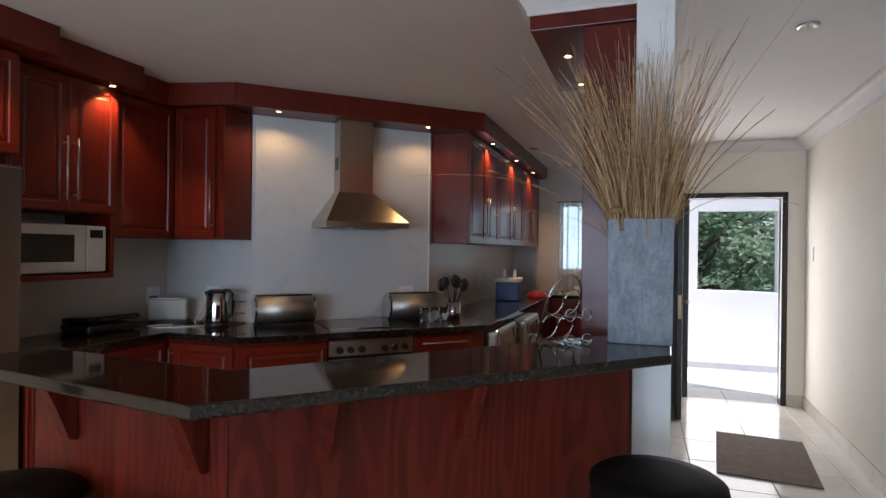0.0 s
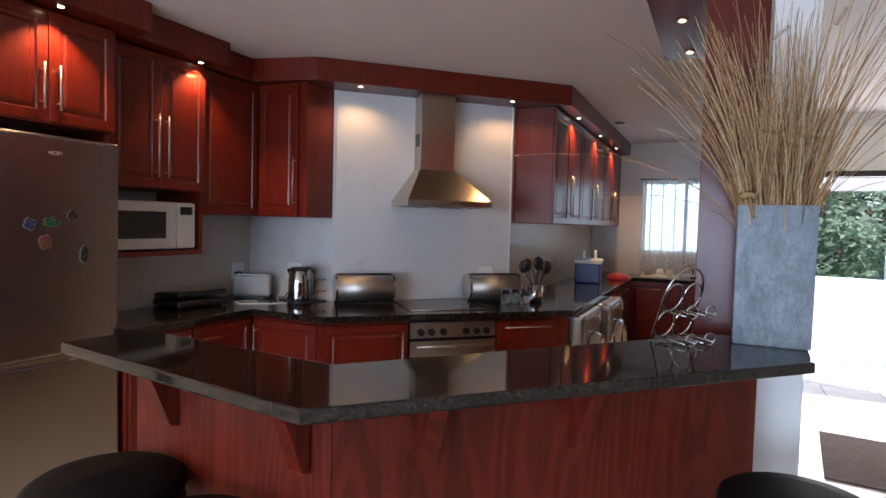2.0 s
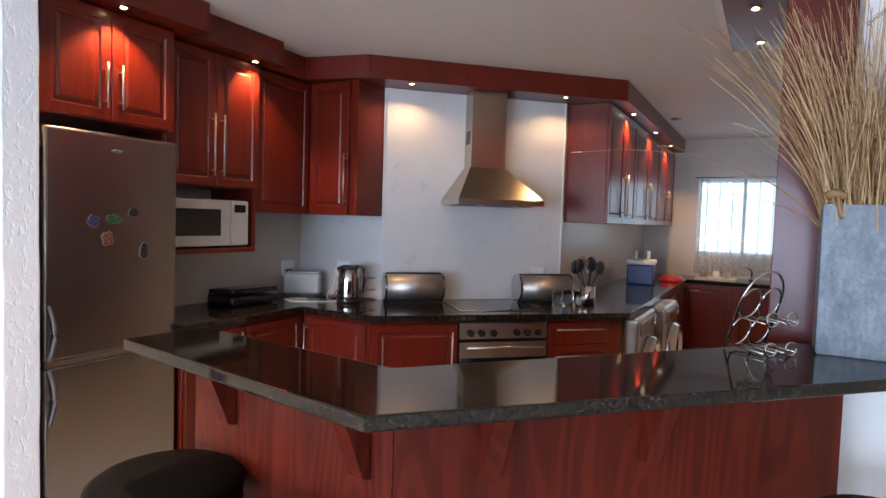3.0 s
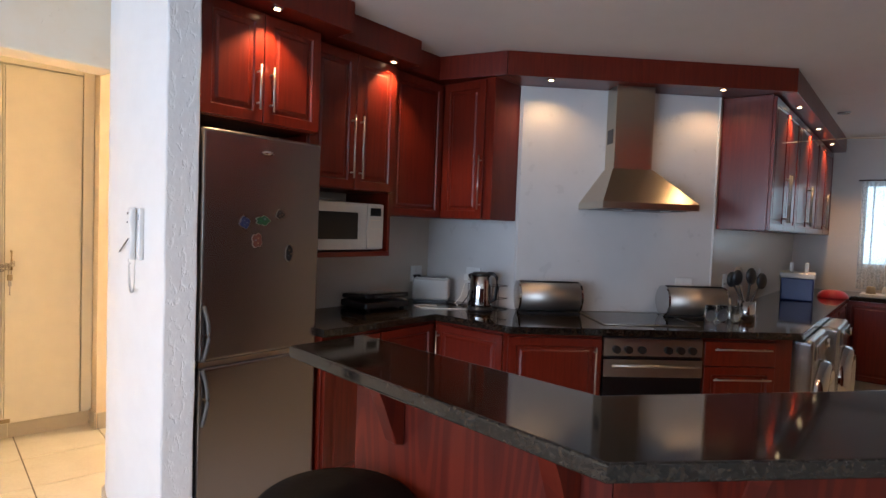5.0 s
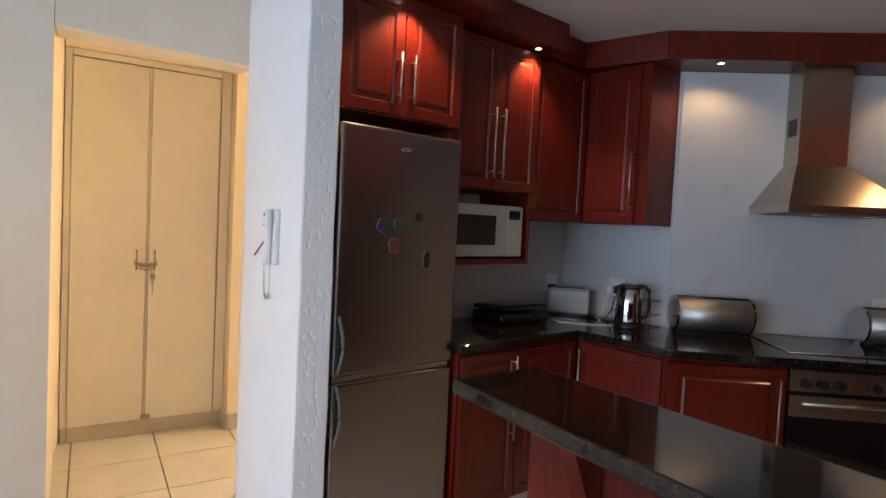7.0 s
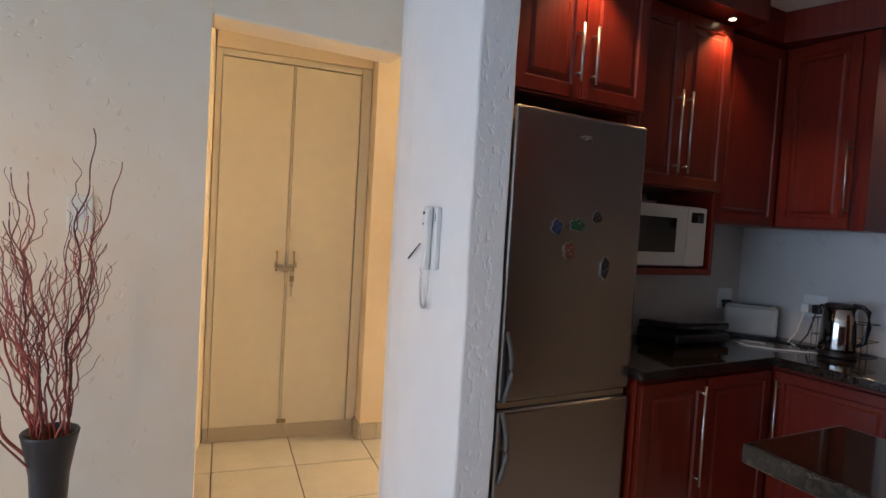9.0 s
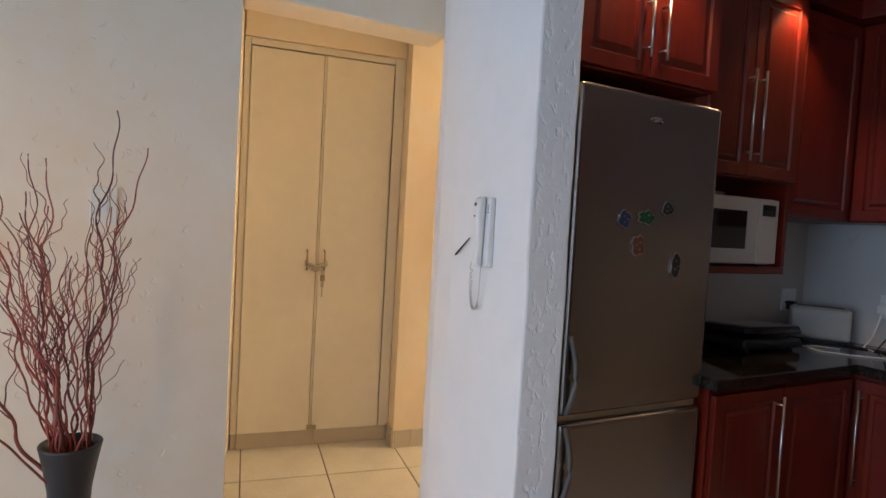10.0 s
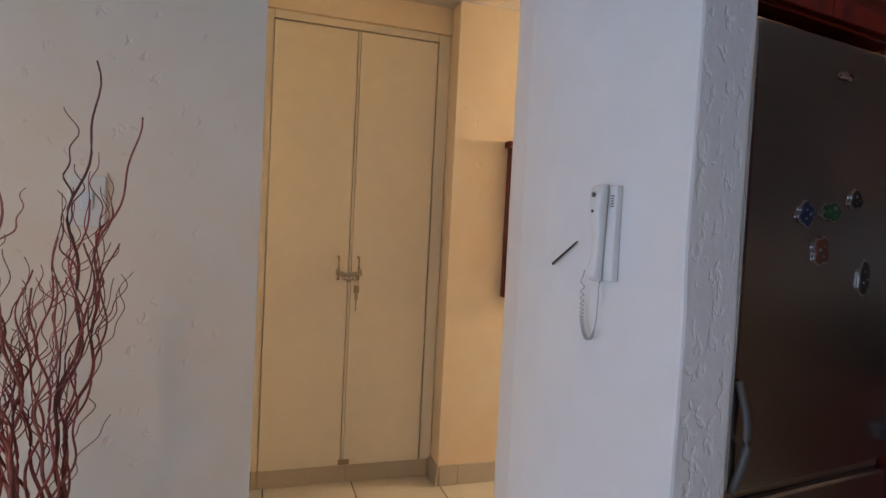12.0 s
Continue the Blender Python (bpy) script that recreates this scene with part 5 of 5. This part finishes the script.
def bread_bin(m, label, front):
    bb = thing("bread_bin", m, label, "bread bin", "bread bins")
    w, r = 0.40, 0.092
    bm = B()
    prof = [(-r * math.cos(a), 0.012 + r * 0.98 + r * 0.98 * math.sin(a)) for a in np.linspace(-1.25, 2.6, 18)]
    prof = [(y, max(0.012, z)) for y, z in prof]
    rows = [[bm.verts.new((x, y, z)) for y, z in prof] for x in (0.012, w - 0.012)]
    for j in range(len(prof) - 1):
        bm.faces.new((rows[0][j], rows[0][j + 1], rows[1][j + 1], rows[1][j])).smooth = True
    bm.faces.new(rows[0])
    bm.faces.new(rows[1][::-1])
    part("lid", bm, front, bb)
    for x in (0.0, w - 0.012):
        bm = B()
        vs = [[bm.verts.new((xx, r * 1.04 * math.cos(a), 0.012 + r + r * 1.03 * math.sin(a) if r * math.sin(a) > -r * 0.98 else 0.0)) for a in np.linspace(0, 6.2832, 33)[:-1]] for xx in (x, x + 0.012)]
        bm.faces.new(vs[0])
        bm.faces.new(vs[1][::-1])
        for j in range(32):
            bm.faces.new((vs[0][j], vs[0][(j + 1) % 32], vs[1][(j + 1) % 32], vs[1][j]))
        part("end_cap", bm, CHROME, bb, "shiny round end")
    part("top_rib", tube(B(), [(0.012, -0.01, 0.012 + 2 * r), (w - 0.012, -0.01, 0.012 + 2 * r)], 0.006, 8), BLACK, bb)
    part("base", box(B(), 0.01, w - 0.01, -0.07, 0.07, 0.0, 0.0118), BLACK, bb)
    return bb


m1, m2 = DP(0.0, 0.125), DP(0.925, 0.17)
m1.translation.z = m2.translation.z = TOP
STEEL_H = steel("satin_steel", (0.56, 0.52, 0.47), 0.46, (60, 1, 1))
bread_bin(m1, "rolled steel bread bin with round shiny ends", STEEL_H)
m2.translation.z = TOP
bread_bin(m2, "dark steel bread bin with round shiny ends", STEEL_H)
m3 = DP(1.42, 0.27)
m3.translation.z = TOP
uj = thing("utensil_jar", m3, "steel jar full of black kitchen utensils", "jar")
part("jar", lathe(B(), [(0.05, 0.0), (0.055, 0.004), (0.055, 0.13), (0.05, 0.13), (0.048, 0.02), (0.001, 0.018)], n=28), CHROME, uj)
for k in range(7):
    a = k * 0.9
    ut = thing("utensil", m3 @ pose(0, 0, 0.02), "black plastic cooking spoon standing in a jar", "utensil", "utensils")
    tip = Vector((0.085 * math.cos(a), 0.06 * math.sin(a), 0.215 + 0.015 * (k % 3)))
    part("shaft", tube(B(), [(-0.02 * math.cos(a), -0.02 * math.sin(a), 0.0), tip], 0.005, 6), STEEL if k == 2 else BLACK, ut)
    bm = B()
    bmesh.ops.create_uvsphere(bm, u_segments=12, v_segments=8, radius=0.038)
    for v in bm.verts:
        v.co = Vector((v.co.x * 0.9, v.co.y * 0.4, v.co.z * 1.3)) + tip * 1.1
    part("bowl", bm, STEEL if k == 2 else BLACK, ut, smooth=True)

cb = thing("cooler_box", pose(-1.2, 6.1, TOP, 0, 0, 6), "blue cooler box with a white lid", "cooler box")
part("body", box(B(), -0.12, 0.12, -0.15, 0.15, 0, 0.19, 0.015, 3), BLUE, cb)
part("lid", box(B(), -0.13, 0.13, -0.16, 0.16, 0.191, 0.235, 0.012, 3), WHITE_PLASTIC, cb)
for xx in (-0.05, 0.06):
    part("handle", box(B(), xx - 0.014, xx + 0.014, -0.02, 0.02, 0.2355, 0.32, 0.008), WHITE_PLASTIC, cb)
rb = thing("bowl", pose(-0.99, 6.62, TOP), "upturned red plastic bowl on the worktop", "bowl")
part("bowl", lathe(B(), [(0.12, 0.0), (0.122, 0.008), (0.112, 0.035), (0.08, 0.062), (0.045, 0.07), (0.001, 0.071)], n=32), RED, rb)
tray = thing("dish_tray", pose(-0.62, 7.2, TOP), "wooden tray with cups drying beside the sink", "tray")
part("tray", box(B(), -0.2, 0.2, -0.14, 0.14, 0.0, 0.025, 0.006), SKIRT, tray)
for i, (x, y) in enumerate(((-0.12, -0.05), (0.0, 0.03), (0.11, -0.06))):
    cupo = thing("cup", pose(-0.62 + x, 7.2 + y, TOP + 0.026), "small upturned cup on the dish tray", "cup", "cups")
    part("cup", lathe(B(), [(0.04, 0.0), (0.041, 0.004), (0.034, 0.06), (0.025, 0.07), (0.001, 0.07)], n=20), (BRASS, WHITE_PLASTIC, SKIRT)[i], cupo)
tap = thing("tap", pose(-0.28, 7.42, TOP), "chrome swan-neck tap at the sink", "tap")
part("spout", tube(B(), [(0, 0, 0), (0, 0, 0.09), (-0.01, -0.02, 0.12), (-0.05, -0.07, 0.15), (-0.09, -0.12, 0.155), (-0.11, -0.15, 0.14)], 0.01, 10), CHROME, tap)
part("collar", lathe(B(), [(0.026, 0.0), (0.026, 0.02), (0.014, 0.03), (0.001, 0.03)], n=20), CHROME, tap)


for i, (uu, vv) in enumerate(((1.17, 0.31), (1.25, 0.30), (1.32, 0.32))):
    mm = DP(uu, vv)
    mm.translation.z = TOP
    wg = thing("drinking_glass", mm, "clear upturned drinking glass beside the bread bin", "glass", "drinking glasses")
    part("glass", lathe(B(), [(0.034, 0.0), (0.036, 0.0), (0.03, 0.10), (0.001, 0.101), (0.001, 0.095), (0.028, 0.094)], n=24), GLASS, wg)


# washing machines
def washer(m):
    w = thing("washing_machine", m, "grey front-loading washing machine with a round door", "washing machine", "washing machines")
    part("body", box(B(), 0.0, 0.6, 0.0, 0.5, 0.02, 0.85, 0.03, 4), WASHER, w)
    part("control_panel", box(B(), 0.03, 0.57, -0.012, -0.0005, 0.73, 0.82, 0.005), WASHER, w)
    part("knob", tube(B(), [(0.42, -0.0125, 0.79), (0.42, -0.035, 0.79)], 0.026, 18), CHROME, w)
    part("detergent_drawer", box(B(), 0.05, 0.2, -0.016, -0.0125, 0.745, 0.81, 0.003), WASHER, w)
    bm = B()
    ringp = [(0.23, 0.0), (0.226, -0.045), (0.205, -0.066), (0.178, -0.066), (0.155, -0.04)]
    rows = [[bm.verts.new((0.3 + r * math.cos(a), d - 0.0005, 0.47 + r * math.sin(a))) for a in np.linspace(0, 6.2832, 41)[:-1]] for r, d in ringp]
    for p, q in zip(rows, rows[1:]):
        for j in range(40):
            bm.faces.new((p[j], p[(j + 1) % 40], q[(j + 1) % 40], q[j])).smooth = True
    dr = part("door_ring", bm, CHROME, w, "chrome porthole ring")
    bm = B()
    bm.faces.new([bm.verts.new((0.3 + 0.154 * math.cos(a), -0.036, 0.47 + 0.154 * math.sin(a))) for a in np.linspace(0, 6.2832, 41)[:-1]])
    bmesh.ops.solidify(bm, geom=bm.faces[:], thickness=0.006)
    part("door_glass", bm, BLACK_GLASS, dr)
    part("plinth", box(B(), 0.01, 0.59, 0.01, 0.49, 0.0, 0.0195), BLACK, w)
    return w


washer(pose(-0.835, 4.17, 0, 0, 0, 90))
washer(pose(-0.775, 4.86, 0, 0, 0, 90))

# magnets on the fridge door
def plate_shape(pts, y0, y1):
    bm = B()
    f = [[bm.verts.new((x, d, zz)) for x, zz in pts] for d in (y0, y1)]
    bm.faces.new(f[0])
    bm.faces.new(f[1][::-1])
    n = len(pts)
    for j in range(n):
        bm.faces.new((f[0][j], f[0][(j + 1) % n], f[1][(j + 1) % n], f[1][j]))
    bmesh.ops.recalc_face_normals(bm, faces=bm.faces[:])
    return bm


NAVY, RUST, MOSS = plain("navy_enamel", (0.02, 0.03, 0.09), 0.35), plain("rust_enamel", (0.13, 0.04, 0.025), 0.4), plain("moss_enamel", (0.015, 0.07, 0.03), 0.4)
for i, (y, z, mat1, mat2, w, hh, lobes) in enumerate(((1.679, 1.407, NAVY, ZINC, 0.019, 0.024, 4), (1.768, 1.417, MOSS, GREEN, 0.028, 0.019, 5), (1.856, 1.448, BLACK, BRASS, 0.018, 0.019, 3), (1.740, 1.33, RUST, BRASS, 0.020, 0.029, 4), (1.909, 1.272, BLACK, BRASS, 0.017, 0.034, 2))):
    mg = thing("fridge_magnet", pose(-2.652, y, z, 0, 0, 90), ("dark blue", "green", "small grey", "rust red", "tall grey and brass")[i] + " magnet with a pale rim on the fridge", "magnet", "fridge magnets")
    pts = []
    for a in np.linspace(0, 6.2832, 41)[:-1]:
        r = 1.02 + 0.13 * math.sin(lobes * a + i * 1.3) + 0.06 * math.sin((lobes + 4) * a + i)
        pts.append((1.25 * w * r * math.cos(a), 1.08 * hh * r * math.sin(a)))
    part("rim", plate_shape(pts, -0.0005, -0.005), STEEL, mg)
    part("face", plate_shape([(x * 0.86, zz * 0.88) for x, zz in pts], -0.0052, -0.0075), mat1, mg)
    for k in range(3):
        ox, oz, r = w * 0.45 * math.cos(i + k * 2.1), hh * 0.45 * math.sin(i + k * 2.1), w * (0.22 - 0.03 * k)
        part("detail", plate_shape([(ox + r * math.cos(a), oz + r * 0.8 * math.sin(a)) for a in np.linspace(0, 6.2832, 11)[:-1]], -0.0077, -0.0092), mat2 if k else ZINC, mg)

# ---- skirting and floor tiles ----
def skirt_run(p, q, h=0.105, t=0.012, step=0.42):
    """Skirting tiles along a wall, from p to q; they stand to the left of that way."""
    p, q = Vector(p), Vector(q)
    d = (q - p).normalized()
    nn = Vector((-d.y, d.x))
    L = (q - p).length
    s = 0.0
    while s < L - 0.01:
        e = min(L, s + step)
        a, b = p + d * (s + 0.002), p + d * (e - 0.002)
        poly = [a + nn * 0.001, b + nn * 0.001, b + nn * t, a + nn * t]
        part("skirting_tile", prism(B(), [tuple(v) for v in poly], 0.0, h), SKIRT, bpy.data.objects["floor"])
        s = e


skirt_run((east(2.6), 2.6), (EAST, DY), step=0.46)
skirt_run((EAST, DY), (DX1 + 0.005, DY))
skirt_run(hall(3.2, 0.135), hall(0.90, 0.135), step=0.44)
skirt_run(hall(0.894, 0.147), hall(0.894, 0.0), step=0.2)
skirt_run(hall(0.88, -0.012), hall(-0.03, -0.012), 0.09, 0.01, 0.44)
skirt_run((-2.662, 1.341), (-3.12, 1.354))
skirt_run((-3.12, 1.354), (-3.38, 1.409), step=0.3)
skirt_run((-3.38, 1.409), (-3.49, 1.475), step=0.3)
skirt_run((LW, 0.684), (LW, -1.2))

FLOOR = bpy.data.objects["floor"]


def tile_mesh(pitch):
    bm = box(B(), -pitch / 2 + 0.003, pitch / 2 - 0.003, -pitch / 2 + 0.003, pitch / 2 - 0.003, -0.006, 0.0, 0.0015, 1)
    me = bpy.data.meshes.new("tile")
    bm.to_mesh(me)
    bm.free()
    me.materials.append(TILE)
    return me


def lay(pitch, origin, angle, inside, z=0.0):
    me = tile_mesh(pitch)
    a = radians(angle)
    for i in range(-16, 17):
        for j in range(-16, 17):
            u, v = (i + 0.5) * pitch, (j + 0.5) * pitch
            x, y = origin[0] + u * math.cos(a) - v * math.sin(a), origin[1] + u * math.sin(a) + v * math.cos(a)
            if inside(x, y):
                ob = new("tile", me)
                ob.parent = FLOOR
                ob.matrix_local = pose(x, y, z, 0, 0, angle)


lay(0.44, (-4.358, 0.878), -8.6, lambda x, y: -5.2 < x < -3.1 and 0.45 < y < 3.7 and not (x > -3.45 and y < 0.7), -0.001)
lay(0.46, (0.437, 4.93), 0, lambda x, y: (-3.6 if y < 0.7 else -3.2) < x < 1.75 and -1.4 < y < (6.6 if x > 0.4 else 6.2) and not (x < -2.2 and y > 3.6) and not (x < -1.5 and y > 4.6))
bm = B()
for i in range(-9, 4):
    for j in range(-24, -14):
        x, y = 0.437 + (i + 0.5) * 0.46, 4.93 + (j + 0.5) * 0.46
        if y < -1.4 and y > -4.7:
            box(bm, x - 0.227, x + 0.227, y - 0.227, y + 0.227, -0.006, 0.0)
part("tiles_rest", bm, TILE, FLOOR, kind="stuff")
